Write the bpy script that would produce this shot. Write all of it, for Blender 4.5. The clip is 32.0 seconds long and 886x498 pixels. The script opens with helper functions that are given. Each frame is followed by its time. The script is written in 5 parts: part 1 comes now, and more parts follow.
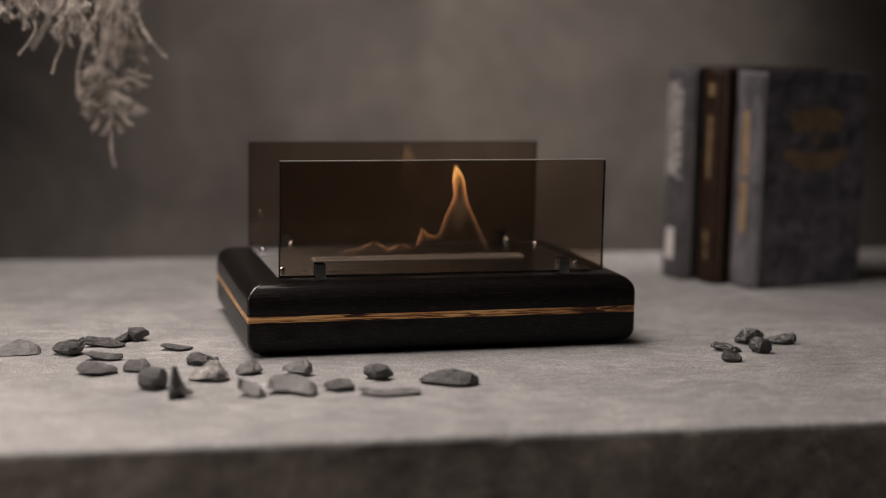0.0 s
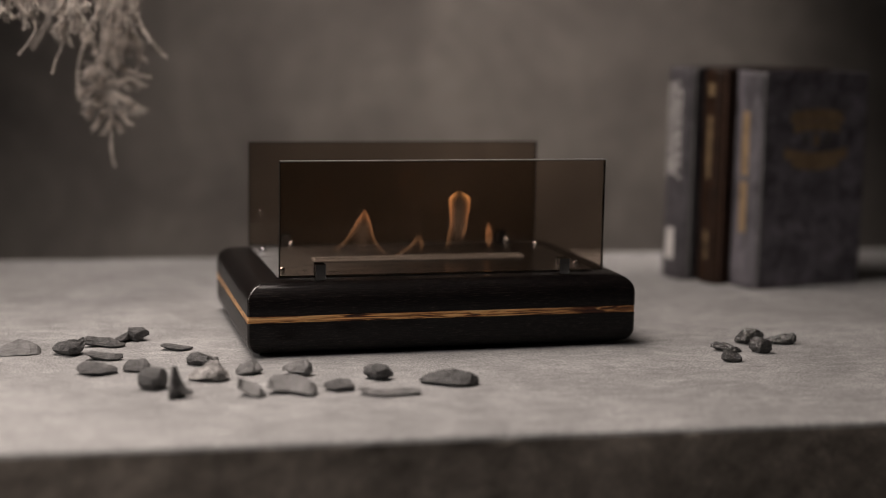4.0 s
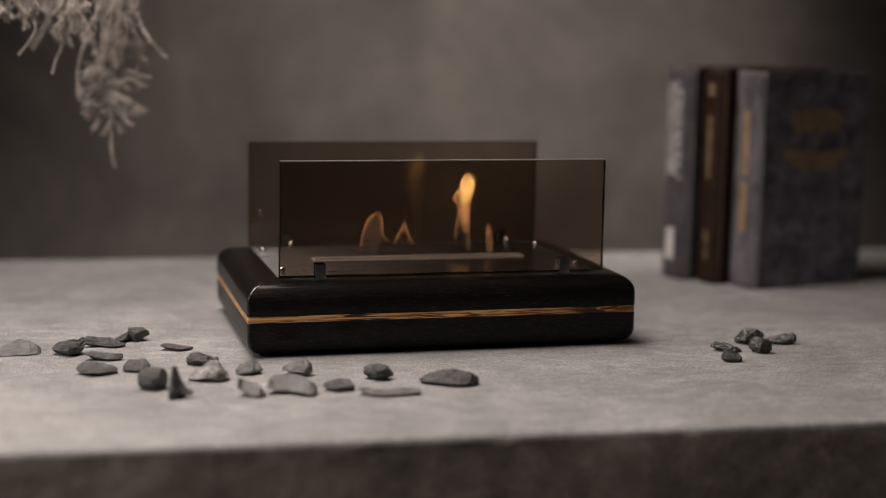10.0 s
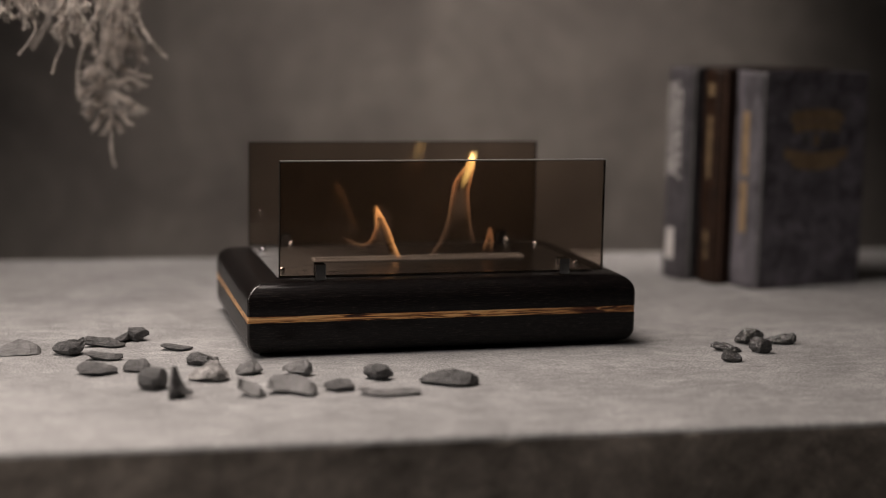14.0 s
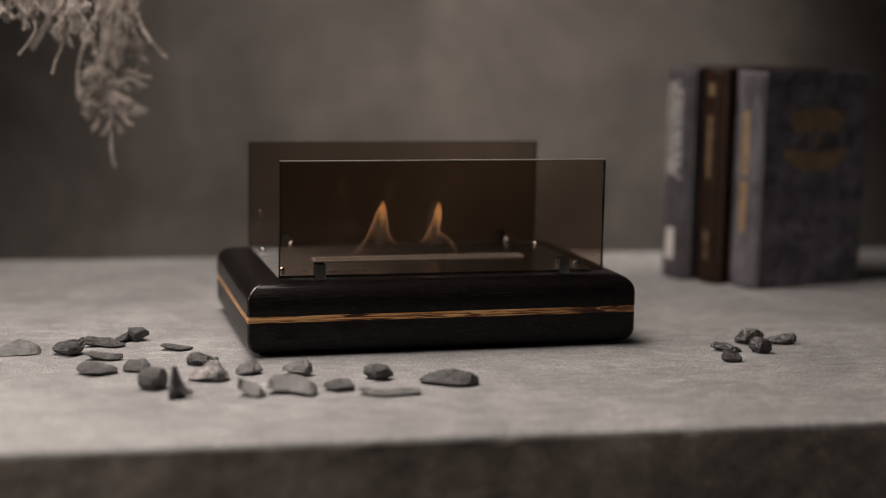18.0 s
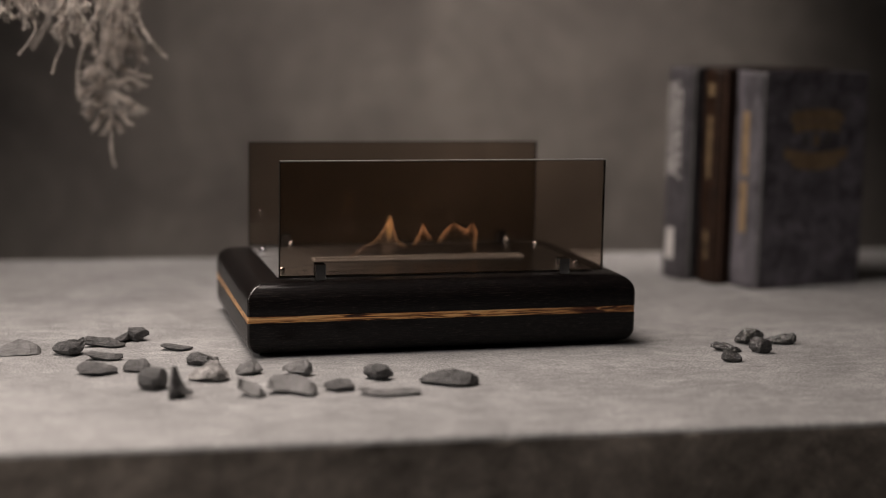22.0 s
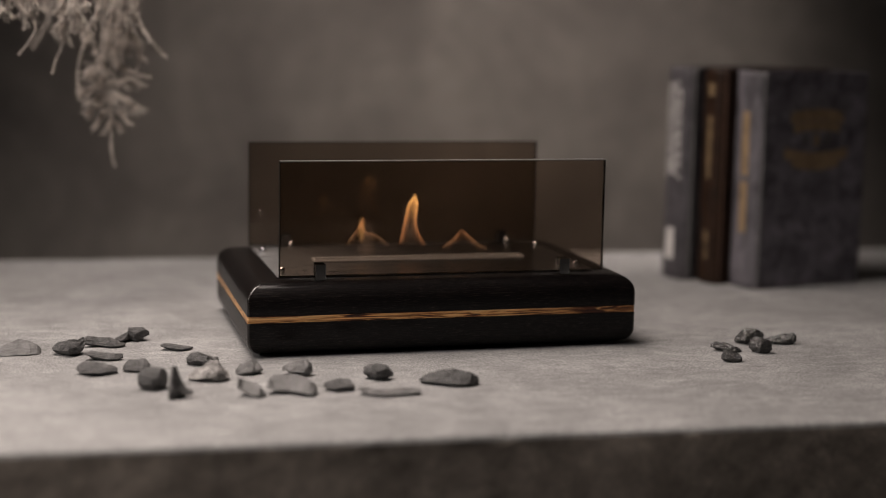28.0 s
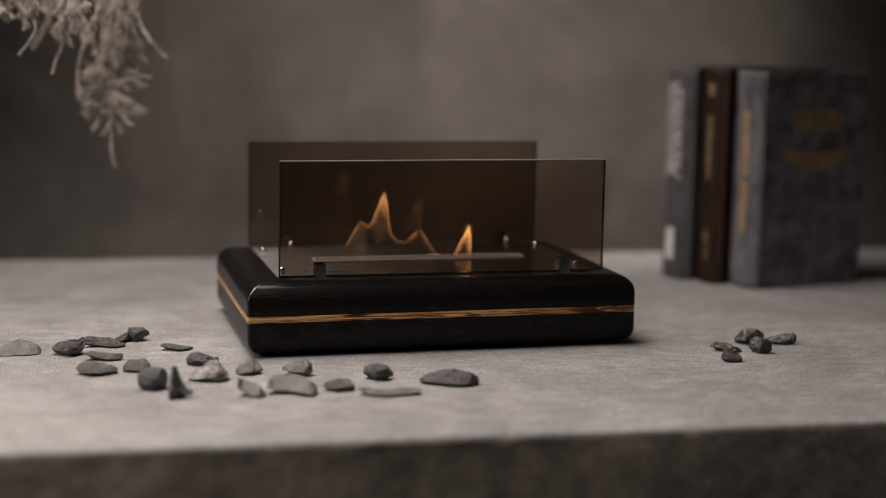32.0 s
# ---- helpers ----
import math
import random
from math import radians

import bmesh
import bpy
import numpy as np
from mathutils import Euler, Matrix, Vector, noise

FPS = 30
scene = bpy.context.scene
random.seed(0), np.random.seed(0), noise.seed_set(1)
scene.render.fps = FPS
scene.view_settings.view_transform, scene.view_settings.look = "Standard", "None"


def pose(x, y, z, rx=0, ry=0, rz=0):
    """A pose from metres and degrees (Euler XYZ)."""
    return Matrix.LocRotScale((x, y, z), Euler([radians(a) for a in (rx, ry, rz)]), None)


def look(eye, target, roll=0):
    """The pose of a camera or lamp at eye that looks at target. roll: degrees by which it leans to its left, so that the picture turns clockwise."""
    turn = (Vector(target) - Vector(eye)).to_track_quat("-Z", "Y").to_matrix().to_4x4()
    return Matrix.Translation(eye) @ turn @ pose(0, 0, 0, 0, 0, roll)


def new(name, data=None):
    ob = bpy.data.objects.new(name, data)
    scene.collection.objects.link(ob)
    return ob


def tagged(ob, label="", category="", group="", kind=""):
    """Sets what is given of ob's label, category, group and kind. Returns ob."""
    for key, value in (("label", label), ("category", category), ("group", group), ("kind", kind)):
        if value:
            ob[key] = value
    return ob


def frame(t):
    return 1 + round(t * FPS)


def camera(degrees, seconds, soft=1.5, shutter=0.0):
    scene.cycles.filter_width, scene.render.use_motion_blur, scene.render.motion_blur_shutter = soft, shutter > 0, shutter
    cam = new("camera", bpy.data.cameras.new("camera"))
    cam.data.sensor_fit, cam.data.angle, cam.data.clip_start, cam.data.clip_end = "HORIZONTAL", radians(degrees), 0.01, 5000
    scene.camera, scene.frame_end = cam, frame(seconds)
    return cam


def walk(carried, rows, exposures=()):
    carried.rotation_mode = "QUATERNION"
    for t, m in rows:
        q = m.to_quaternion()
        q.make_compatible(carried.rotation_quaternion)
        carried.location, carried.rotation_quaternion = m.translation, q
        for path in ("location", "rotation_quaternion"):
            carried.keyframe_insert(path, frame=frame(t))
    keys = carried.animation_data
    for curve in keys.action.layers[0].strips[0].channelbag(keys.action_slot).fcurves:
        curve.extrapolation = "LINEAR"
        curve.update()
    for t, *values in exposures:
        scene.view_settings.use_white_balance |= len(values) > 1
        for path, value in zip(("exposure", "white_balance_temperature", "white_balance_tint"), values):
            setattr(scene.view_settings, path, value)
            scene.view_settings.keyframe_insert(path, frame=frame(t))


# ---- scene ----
import itertools

# The camera stands still on a tripod, with a fast lens that is sharp at the front of the fireplace.
cam = camera(32.12, 32.0, soft=0.9)
cam.data.dof.use_dof = True
cam.data.dof.focus_distance = 1.33
cam.data.dof.aperture_fstop = 1.95
EYE = (-0.1615, -1.2783, 0.2880)
AIM = (0.08674, -0.32087, 0.14087)
VIEW = look(EYE, AIM, 0.986)
walk(cam, [(0.0, VIEW), (32.0, VIEW)])

# ---- world and lights: a dim studio, one softbox, one backdrop spot ----
world = bpy.data.worlds.new("studio")
scene.world = world
world.use_nodes = True
world.node_tree.nodes["Background"].inputs[0].default_value = (0.9, 0.95, 1.0, 1)
world.node_tree.nodes["Background"].inputs[1].default_value = 0.05
scene.view_settings.exposure = 0.0


def area_lamp(name, eye, target, sx, sy, watts, color):
    data = bpy.data.lights.new(name, "AREA")
    data.shape, data.size, data.size_y, data.energy, data.color = "RECTANGLE", sx, sy, watts, color
    ob = new(name, data)
    ob.matrix_world = look(eye, target)
    return ob


def spot_lamp(name, eye, target, watts, color, cone, blend, radius):
    data = bpy.data.lights.new(name, "SPOT")
    data.energy, data.color, data.spot_size, data.spot_blend, data.shadow_soft_size = watts, color, radians(cone), blend, radius
    ob = new(name, data)
    ob.matrix_world = look(eye, target)
    return ob


softbox = area_lamp("softbox_light", (-0.32, 0.02, 1.12), (-0.10, -0.22, 0.0), 1.3, 0.5, 9.8, (1.0, 0.855, 0.775))
softbox.data.spread = radians(113)
side_box = area_lamp("side_softbox_light", (-1.60, -0.50, 0.95), (0.25, -0.20, 0.0), 0.6, 0.6, 4.5, (1.0, 0.90, 0.85))
side_box.data.spread = radians(120)
spot_lamp("backdrop_light", (0.58, 0.38, 1.45), (0.48, 1.14, -0.04), 152.0, (1.0, 0.86, 0.785), 57, 1.0, 0.10)


# ---- materials ----
def material(name, rough=0.6, metal=0.0, spec=0.5):
    m = bpy.data.materials.new(name)
    m.use_nodes = True
    nt = m.node_tree
    b = nt.nodes["Principled BSDF"]
    b.inputs["Roughness"].default_value = rough
    b.inputs["Metallic"].default_value = metal
    b.inputs["Specular IOR Level"].default_value = spec
    return m, nt, b


def coords(nt, scale=(1, 1, 1), turn=(0, 0, 0), space="Object"):
    c = nt.nodes.new("ShaderNodeTexCoord")
    mp = nt.nodes.new("ShaderNodeMapping")
    mp.inputs["Scale"].default_value = scale
    mp.inputs["Rotation"].default_value = [radians(a) for a in turn]
    nt.links.new(c.outputs[space], mp.inputs[0])
    return mp.outputs[0]


def noise_tex(nt, vec, scale, detail=6, rough=0.6, warp=0.0):
    n = nt.nodes.new("ShaderNodeTexNoise")
    n.inputs["Scale"].default_value, n.inputs["Detail"].default_value = scale, detail
    n.inputs["Roughness"].default_value, n.inputs["Distortion"].default_value = rough, warp
    nt.links.new(vec, n.inputs["Vector"])
    return n.outputs["Fac"]


def ramp(nt, fac, stops):
    r = nt.nodes.new("ShaderNodeValToRGB")
    while len(r.color_ramp.elements) < len(stops):
        r.color_ramp.elements.new(0.5)
    for e, (at, col) in zip(r.color_ramp.elements, stops):
        e.position = at
        e.color = (*col, 1) if len(col) == 3 else col
    nt.links.new(fac, r.inputs[0])
    return r.outputs[0]


def grey(v, warm=0.0):
    return (v * (1 + warm), v, v * (1 - warm))


def blend(nt, kind, fac, a, b):
    m = nt.nodes.new("ShaderNodeMix")
    m.data_type, m.blend_type = "RGBA", kind
    for sock, val in ((m.inputs[0], fac), (m.inputs[6], a), (m.inputs[7], b)):
        if isinstance(val, bpy.types.NodeSocket):
            nt.links.new(val, sock)
        else:
            sock.default_value = val if isinstance(val, (int, float)) else (*val, 1)
    return m.outputs[2]


def bump(nt, b, height, strength, dist, under=None):
    n = nt.nodes.new("ShaderNodeBump")
    n.inputs["Strength"].default_value, n.inputs["Distance"].default_value = strength, dist
    nt.links.new(height, n.inputs["Height"])
    if under is not None:
        nt.links.new(under, n.inputs["Normal"])
    nt.links.new(n.outputs[0], b.inputs["Normal"])
    return n.outputs[0]


def mottled(name, lo, hi, big, fine, rough=0.8, warm=0.04, relief=0.002, strength=0.4, stretch=(1, 1, 1), spec=0.4, tint=(1, 1, 1)):
    m, nt, b = material(name, rough, 0, spec)
    v = coords(nt, stretch)
    n1 = noise_tex(nt, v, big, 8, 0.62, 0.6)
    n2 = noise_tex(nt, v, fine, 5, 0.7)
    c1 = ramp(nt, n1, [(0.3, grey(lo, warm)), (0.7, grey(hi, warm))])
    c2 = ramp(nt, n2, [(0.25, grey(0.72)), (0.75, grey(1.0))])
    nt.links.new(blend(nt, "MULTIPLY", 1.0, blend(nt, "MULTIPLY", 1.0, c1, c2), tint), b.inputs["Base Color"])
    bump(nt, b, n2, strength, relief)
    return m


def concrete_mat(name, lo, hi, warm=0.003, tint=(1, 1, 1)):
    """Hand-floated cement: cloudy patches, long faint float strokes, fine grit, pale scratches and pits."""
    m, nt, b = material(name, 0.74, 0, 0.35)
    v = coords(nt)
    streak = coords(nt, (0.55, 1.2, 1.0), (0, 0, 18))
    cross = coords(nt, (0.8, 1.3, 1.0), (0, 0, -13))
    broad = noise_tex(nt, v, 6.5, 10, 0.70, 1.0)
    strokes = noise_tex(nt, streak, 34, 9, 0.74, 1.5)
    scuffs = noise_tex(nt, cross, 60, 8, 0.72, 1.0)
    grit = noise_tex(nt, v, 480, 3, 0.75)
    specks = noise_tex(nt, v, 260, 5, 0.75, 0.4)
    scratch = noise_tex(nt, coords(nt, (0.5, 2.2, 1.0), (0, 0, 6)), 26, 10, 0.82, 1.5)
    c = ramp(nt, broad, [(0.32, grey(lo, warm)), (0.66, grey(hi, warm))])
    c = blend(nt, "MULTIPLY", 1.0, c, ramp(nt, strokes, [(0.30, grey(0.66)), (0.50, grey(0.90)), (0.70, grey(1.05))]))
    c = blend(nt, "MULTIPLY", 1.0, c, ramp(nt, scuffs, [(0.28, grey(0.76)), (0.52, grey(0.96)), (0.70, grey(1.18))]))
    c = blend(nt, "MULTIPLY", 1.0, c, ramp(nt, grit, [(0.34, grey(0.50)), (0.50, grey(0.95)), (0.66, grey(1.38))]))
    c = blend(nt, "MULTIPLY", 1.0, c, ramp(nt, specks, [(0.25, grey(0.66)), (0.38, grey(1.0)), (0.72, grey(1.0)), (0.78, grey(1.30))]))
    c = blend(nt, "MULTIPLY", 1.0, c, ramp(nt, scratch, [(0.54, grey(1.0)), (0.62, grey(1.14)), (0.72, grey(1.36))]))
    c = blend(nt, "MULTIPLY", 1.0, c, tint)
    nt.links.new(c, b.inputs["Base Color"])
    n1 = bump(nt, b, strokes, 0.16, 0.0010)
    bump(nt, b, grit, 0.5, 0.0004, n1)
    return m


def wood_mat(name, dark, light, rough, grain, wavy, relief, stretch=(1.0, 14.0, 14.0), coat=0.24):
    m, nt, b = material(name, rough, 0, 0.06)
    b.inputs["Coat Weight"].default_value, b.inputs["Coat Roughness"].default_value = coat, 0.17
    v = coords(nt, stretch)
    n1 = noise_tex(nt, v, grain, 10, 0.72, wavy)
    n2 = noise_tex(nt, coords(nt, (stretch[0] * 2.1, stretch[1] * 0.95, stretch[2] * 0.95), (0, 1.5, 0)), grain * 1.7, 7, 0.75, 0.6)
    c = ramp(nt, n1, [(0.36, dark), (0.52, tuple(0.6 * a + 0.4 * c for a, c in zip(dark, light))), (0.66, light)])
    pores = ramp(nt, n2, [(0.54, (0, 0, 0)), (0.70, tuple(6.0 * a for a in light))])
    nt.links.new(blend(nt, "ADD", 1.0, c, pores), b.inputs["Base Color"])
    rr = ramp(nt, n2, [(0.3, grey(rough - 0.05)), (0.7, grey(rough + 0.12))])
    nt.links.new(rr, b.inputs["Roughness"])
    u = bump(nt, b, n1, 0.9, relief)
    bump(nt, b, n2, 0.9, relief * 0.7, u)
    return m


def zebra_mat():
    """Pale tan veneer with long dark streaks that fade in and out."""
    m, nt, b = material("zebra_veneer", 0.42, 0, 0.4)
    n1 = noise_tex(nt, coords(nt, (0.75, 9.0, 15.0), (0, 2.0, 0)), 17, 8, 0.62, 1.6)
    n2 = noise_tex(nt, coords(nt, (2.0, 60.0, 90.0)), 20, 5, 0.7, 0.4)
    c = ramp(nt, n1, [(0.38, (0.028, 0.010, 0.005)), (0.44, (0.24, 0.085, 0.026)), (0.49, (0.80, 0.44, 0.17)), (0.66, (1.0, 0.70, 0.36))])
    n3 = noise_tex(nt, coords(nt, (1.6, 30.0, 60.0), (0, 2.2, 0)), 13, 6, 0.7, 0.8)
    c = blend(nt, "MULTIPLY", 1.0, c, ramp(nt, n3, [(0.36, (0.30, 0.22, 0.16)), (0.48, (0.90, 0.84, 0.78)), (0.60, (1.06, 1.04, 1.0))]))
    c = blend(nt, "MULTIPLY", 1.0, c, ramp(nt, n2, [(0.3, grey(0.78)), (0.65, grey(1.06))]))
    # one broad dark figure near the far end
    split = nt.nodes.new("ShaderNodeSeparateXYZ")
    nt.links.new(coords(nt), split.inputs[0])
    figure = nt.nodes.new("ShaderNodeMath")
    figure.operation = "MULTIPLY_ADD"
    nt.links.new(noise_tex(nt, coords(nt, (1.0, 1.0, 6.0)), 60, 4, 0.6), figure.inputs[0])
    figure.inputs[1].default_value = 0.05
    nt.links.new(split.outputs[0], figure.inputs[2])
    c = blend(nt, "MULTIPLY", 1.0, c, ramp(nt, figure.outputs[0], [(0.312, grey(1.0)), (0.323, (0.12, 0.05, 0.03)), (0.340, (0.08, 0.04, 0.025)), (0.347, grey(1.0))]))
    nt.links.new(c, b.inputs["Base Color"])
    bump(nt, b, n2, 0.3, 0.0003)
    return m


def metal_mat(name, value, rough, brushed=0.0, warm=0.0):
    m, nt, b = material(name, rough, 1.0)
    v = coords(nt, (1.0, 60.0, 60.0) if brushed else (1, 1, 1))
    n = noise_tex(nt, v, 40 if brushed else 220, 5, 0.7)
    nt.links.new(ramp(nt, n, [(0.3, grey(value * 0.86, warm)), (0.7, grey(value, warm))]), b.inputs["Base Color"])
    nt.links.new(ramp(nt, n, [(0.3, grey(max(0.02, rough - 0.05))), (0.7, grey(rough + 0.06))]), b.inputs["Roughness"])
    if brushed:
        # strokes run along x, so the gloss spreads across them
        across = nt.nodes.new("ShaderNodeCombineXYZ")
        across.inputs[1].default_value = 1.0
        nt.links.new(across.outputs[0], b.inputs["Tangent"])
        b.inputs["Anisotropic"].default_value = brushed
    return m


def glass_mat(name, tint):
    """Smoked glass sheet: each face passes a share of the light and mirrors by its angle."""
    m = bpy.data.materials.new(name)
    m.use_nodes = True
    nt = m.node_tree
    nt.nodes.remove(nt.nodes["Principled BSDF"])
    out = nt.nodes["Material Output"]
    tr, gl, fr, mx = (nt.nodes.new(k) for k in ("ShaderNodeBsdfTransparent", "ShaderNodeBsdfGlossy", "ShaderNodeFresnel", "ShaderNodeMixShader"))
    tr.inputs[0].default_value = (*tint, 1)
    gl.inputs["Roughness"].default_value = 0.0
    fr.inputs[0].default_value = 1.52
    nt.links.new(fr.outputs[0], mx.inputs[0])
    nt.links.new(tr.outputs[0], mx.inputs[1])
    nt.links.new(gl.outputs[0], mx.inputs[2])
    nt.links.new(mx.outputs[0], out.inputs[0])
    return m


MAT = {}
MAT["concrete"] = concrete_mat("cement", 0.28, 0.44, tint=(0.992, 1.0, 1.0))
MAT["raw_edge"] = concrete_mat("raw_cement_edge", 0.17, 0.78, 0.14)
MAT["canvas"] = mottled("painted_canvas", 0.13, 0.315, 3.4, 26, 0.9, 0.085, 0.001, 0.3)
MAT["studio"] = mottled("studio_paint", 0.07, 0.10, 2.0, 60, 0.85, 0.02)
MAT["floor"] = mottled("studio_floor", 0.07, 0.11, 3.0, 90, 0.7, 0.02)
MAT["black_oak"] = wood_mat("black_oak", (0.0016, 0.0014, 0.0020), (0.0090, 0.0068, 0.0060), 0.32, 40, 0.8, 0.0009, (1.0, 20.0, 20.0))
# glossier oak copy, its colour also lifted to paint in the corners' rim highlight
MAT["oak_arris"] = wood_mat("highlit_oak_arris", (0.004, 0.0036, 0.0034), (0.014, 0.011, 0.010), 0.26, 40, 0.8, 0.0003, (1.0, 20.0, 20.0), 1.0)
MAT["rubber"] = mottled("black_rubber", 0.010, 0.018, 60, 400, 0.8, 0.0, 0.0002, 0.2)
MAT["zebra"] = zebra_mat()
MAT["steel"] = metal_mat("brushed_steel", 0.42, 0.28, 0.9)
MAT["chrome"] = metal_mat("chrome", 0.72, 0.10)
MAT["dome"] = metal_mat("polished_dome", 0.92, 0.24)
MAT["satin"] = metal_mat("satin_chrome", 0.40, 0.16)
MAT["glass"] = glass_mat("smoked_glass", (0.666, 0.605, 0.549))
MAT["glass_edge"] = material("glass_edge", 0.14, 0, 0.5)[0]
MAT["glass_edge"].node_tree.nodes["Principled BSDF"].inputs["Base Color"].default_value = (0.022, 0.019, 0.016, 1)
# pale colour stands in for the light caught along the front pane's edges
MAT["lit_edge"] = mottled("highlit_glass_edge", 0.20, 0.30, 20, 300, 0.32, 0.03, 0.0002, 0.2, spec=0.8)
MAT["lip"] = mottled("frosted_steel", 0.36, 0.50, 60, 500, 0.38, 0.03, 0.0002, 0.3, spec=0.8)

MAT["slate"] = mottled("slate", 0.040, 0.19, 85, 380, 0.42, 0.0, 0.0018, 1.0, (1, 1, 2.2), 0.5)
MAT["black_slate"] = mottled("black_slate", 0.008, 0.10, 150, 420, 0.20, 0.0, 0.0014, 1.0, (1, 1, 1.5), 1.0)
MAT["grey_slate"] = mottled("grey_slate", 0.05, 0.26, 95, 380, 0.36, 0.0, 0.0014, 0.9, (1, 1, 2.2), 0.8)
MAT["pale_slate"] = mottled("pale_slate", 0.04, 0.66, 75, 380, 0.6, 0.03, 0.0020, 0.8)
MAT["blue_cloth"] = mottled("slate_blue_bookcloth", 0.050, 0.29, 42, 700, 0.6, 0.0, 0.0004, 0.5, tint=(0.98, 0.91, 1.05))
MAT["blue_spine"] = mottled("faded_blue_spine", 0.05, 0.23, 45, 300, 0.5, 0.0, 0.0004, 0.5, (1, 1, 0.5), tint=(1.0, 0.94, 1.05))
MAT["grey_cloth"] = mottled("charcoal_bookcloth", 0.045, 0.115, 40, 700, 0.6, 0.0, 0.0004, 0.5, tint=(1.0, 0.93, 1.04))
MAT["brown_leather"] = mottled("brown_leather", 0.010, 0.032, 50, 500, 0.5, 0.42, 0.0004, 0.5, spec=0.2, tint=(1.0, 0.72, 0.72))
# hinge highlight painted into the rubbed book joints as paler cloth and leather
MAT["rubbed_lit_cloth"] = mottled("rubbed_lit_bookcloth", 0.10, 0.30, 60, 400, 0.55, 0.0, 0.0004, 0.5, (1, 1, 0.4))
MAT["rubbed_lit_leather"] = mottled("rubbed_lit_leather", 0.04, 0.15, 60, 400, 0.45, 0.32, 0.0004, 0.5, (1, 1, 0.3), tint=(1.0, 0.74, 0.74))
MAT["pages"] = mottled("brown_page_edge", 0.05, 0.10, 30, 900, 0.8, 0.3, 0.0003, 0.6, (1, 1, 30))
MAT["gold"] = mottled("dull_gold_print", 0.15, 0.30, 60, 600, 0.5, 0.42, 0.0001, 0.2)
MAT["worn_gold"] = mottled("worn_gold_print", 0.05, 0.20, 110, 600, 0.5, 0.45, 0.0001, 0.2)
MAT["silver"] = mottled("pale_foil_print", 0.62, 0.88, 70, 600, 0.4, 0.03, 0.0001, 0.2)
MAT["dim_print"] = mottled("grey_print", 0.08, 0.14, 60, 600, 0.6, 0.05, 0.0001, 0.2)
MAT["dry_leaf"] = mottled("dried_fern", 0.36, 0.86, 130, 500, 0.85, 0.09, 0.0004, 0.4)
MAT["dry_stem"] = mottled("dried_stem", 0.22, 0.34, 60, 500, 0.85, 0.16, 0.0004, 0.4)


def flame_mat(name, colour, strength, reach, wide, full=False, inside=0):
    """Glowing gas: adds its light and hides nothing; it thins out towards the ends and the sides of the piece."""
    m = bpy.data.materials.new(name)
    m.use_nodes = True
    nt = m.node_tree
    nt.nodes.remove(nt.nodes["Principled BSDF"])
    tc = nt.nodes.new("ShaderNodeTexCoord")
    sep = nt.nodes.new("ShaderNodeSeparateXYZ")
    nt.links.new(tc.outputs["Object"], sep.inputs[0])

    def calc(op, a, b):
        n = nt.nodes.new("ShaderNodeMath")
        n.operation = op
        for sock, v in zip(n.inputs, (a, b)):
            if isinstance(v, bpy.types.NodeSocket):
                nt.links.new(v, sock)
            else:
                sock.default_value = v
        return n.outputs[0]

    q, w = calc("DIVIDE", sep.outputs[2], reach), calc("DIVIDE", sep.outputs[0], wide)
    q2, w2 = calc("MULTIPLY", q, q), calc("MULTIPLY", w, w)
    if full:
        fade = calc("MAXIMUM", calc("SUBTRACT", calc("SUBTRACT", 1.0, q2), w2), 0.0)
        fade = calc("POWER", fade, 1.6)
    else:
        # the skin of the tongue: crisp outside, thinning out inwards
        u = calc("ADD", calc("MULTIPLY", w, inside), 1.0)
        rise = calc("MINIMUM", calc("DIVIDE", calc("MULTIPLY", u, wide), 0.0013), 1.0)
        rise = calc("MULTIPLY", calc("MULTIPLY", rise, rise), calc("SUBTRACT", 3.0, calc("MULTIPLY", rise, 2.0)))
        thin = calc("ADD", calc("MULTIPLY", calc("POWER", 2.718, calc("MULTIPLY", u, -1000 * wide / 0.95)), 2.4), calc("MULTIPLY", calc("POWER", 2.718, calc("MULTIPLY", u, -1000 * wide / 3.8)), 0.95))
        end = calc("MAXIMUM", calc("SUBTRACT", 1.0, calc("MULTIPLY", u, 0.5)), 0.0)
        along_it = calc("MAXIMUM", calc("SUBTRACT", 1.0, q2), 0.0)
        fade = calc("MULTIPLY", calc("MULTIPLY", rise, calc("MULTIPLY", thin, end)), calc("MULTIPLY", along_it, along_it))
    em = nt.nodes.new("ShaderNodeEmission")
    em.inputs[0].default_value = (*colour, 1)
    nt.links.new(calc("MULTIPLY", fade, strength), em.inputs[1])
    tr = nt.nodes.new("ShaderNodeBsdfTransparent")
    add = nt.nodes.new("ShaderNodeAddShader")
    nt.links.new(em.outputs[0], add.inputs[0])
    nt.links.new(tr.outputs[0], add.inputs[1])
    nt.links.new(add.outputs[0], nt.nodes["Material Output"].inputs[0])
    m.cycles.emission_sampling = "NONE"
    return m


# ---- mesh tools ----
def link_mesh(name, bm, mat, smooth=False):
    me = bpy.data.meshes.new(name)
    bmesh.ops.recalc_face_normals(bm, faces=bm.faces)
    bm.to_mesh(me)
    bm.free()
    for mt in (mat if isinstance(mat, (list, tuple)) else [mat]):
        me.materials.append(mt)
    if smooth:
        me.shade_smooth()
    return new(name, me)


def part(name, bm, mat, parent, label="", smooth=False, m=None):
    ob = link_mesh(name, bm, mat, smooth)
    ob.parent = parent
    if m is not None:
        ob.matrix_basis = m
    if label:
        ob["label"] = label
    return ob


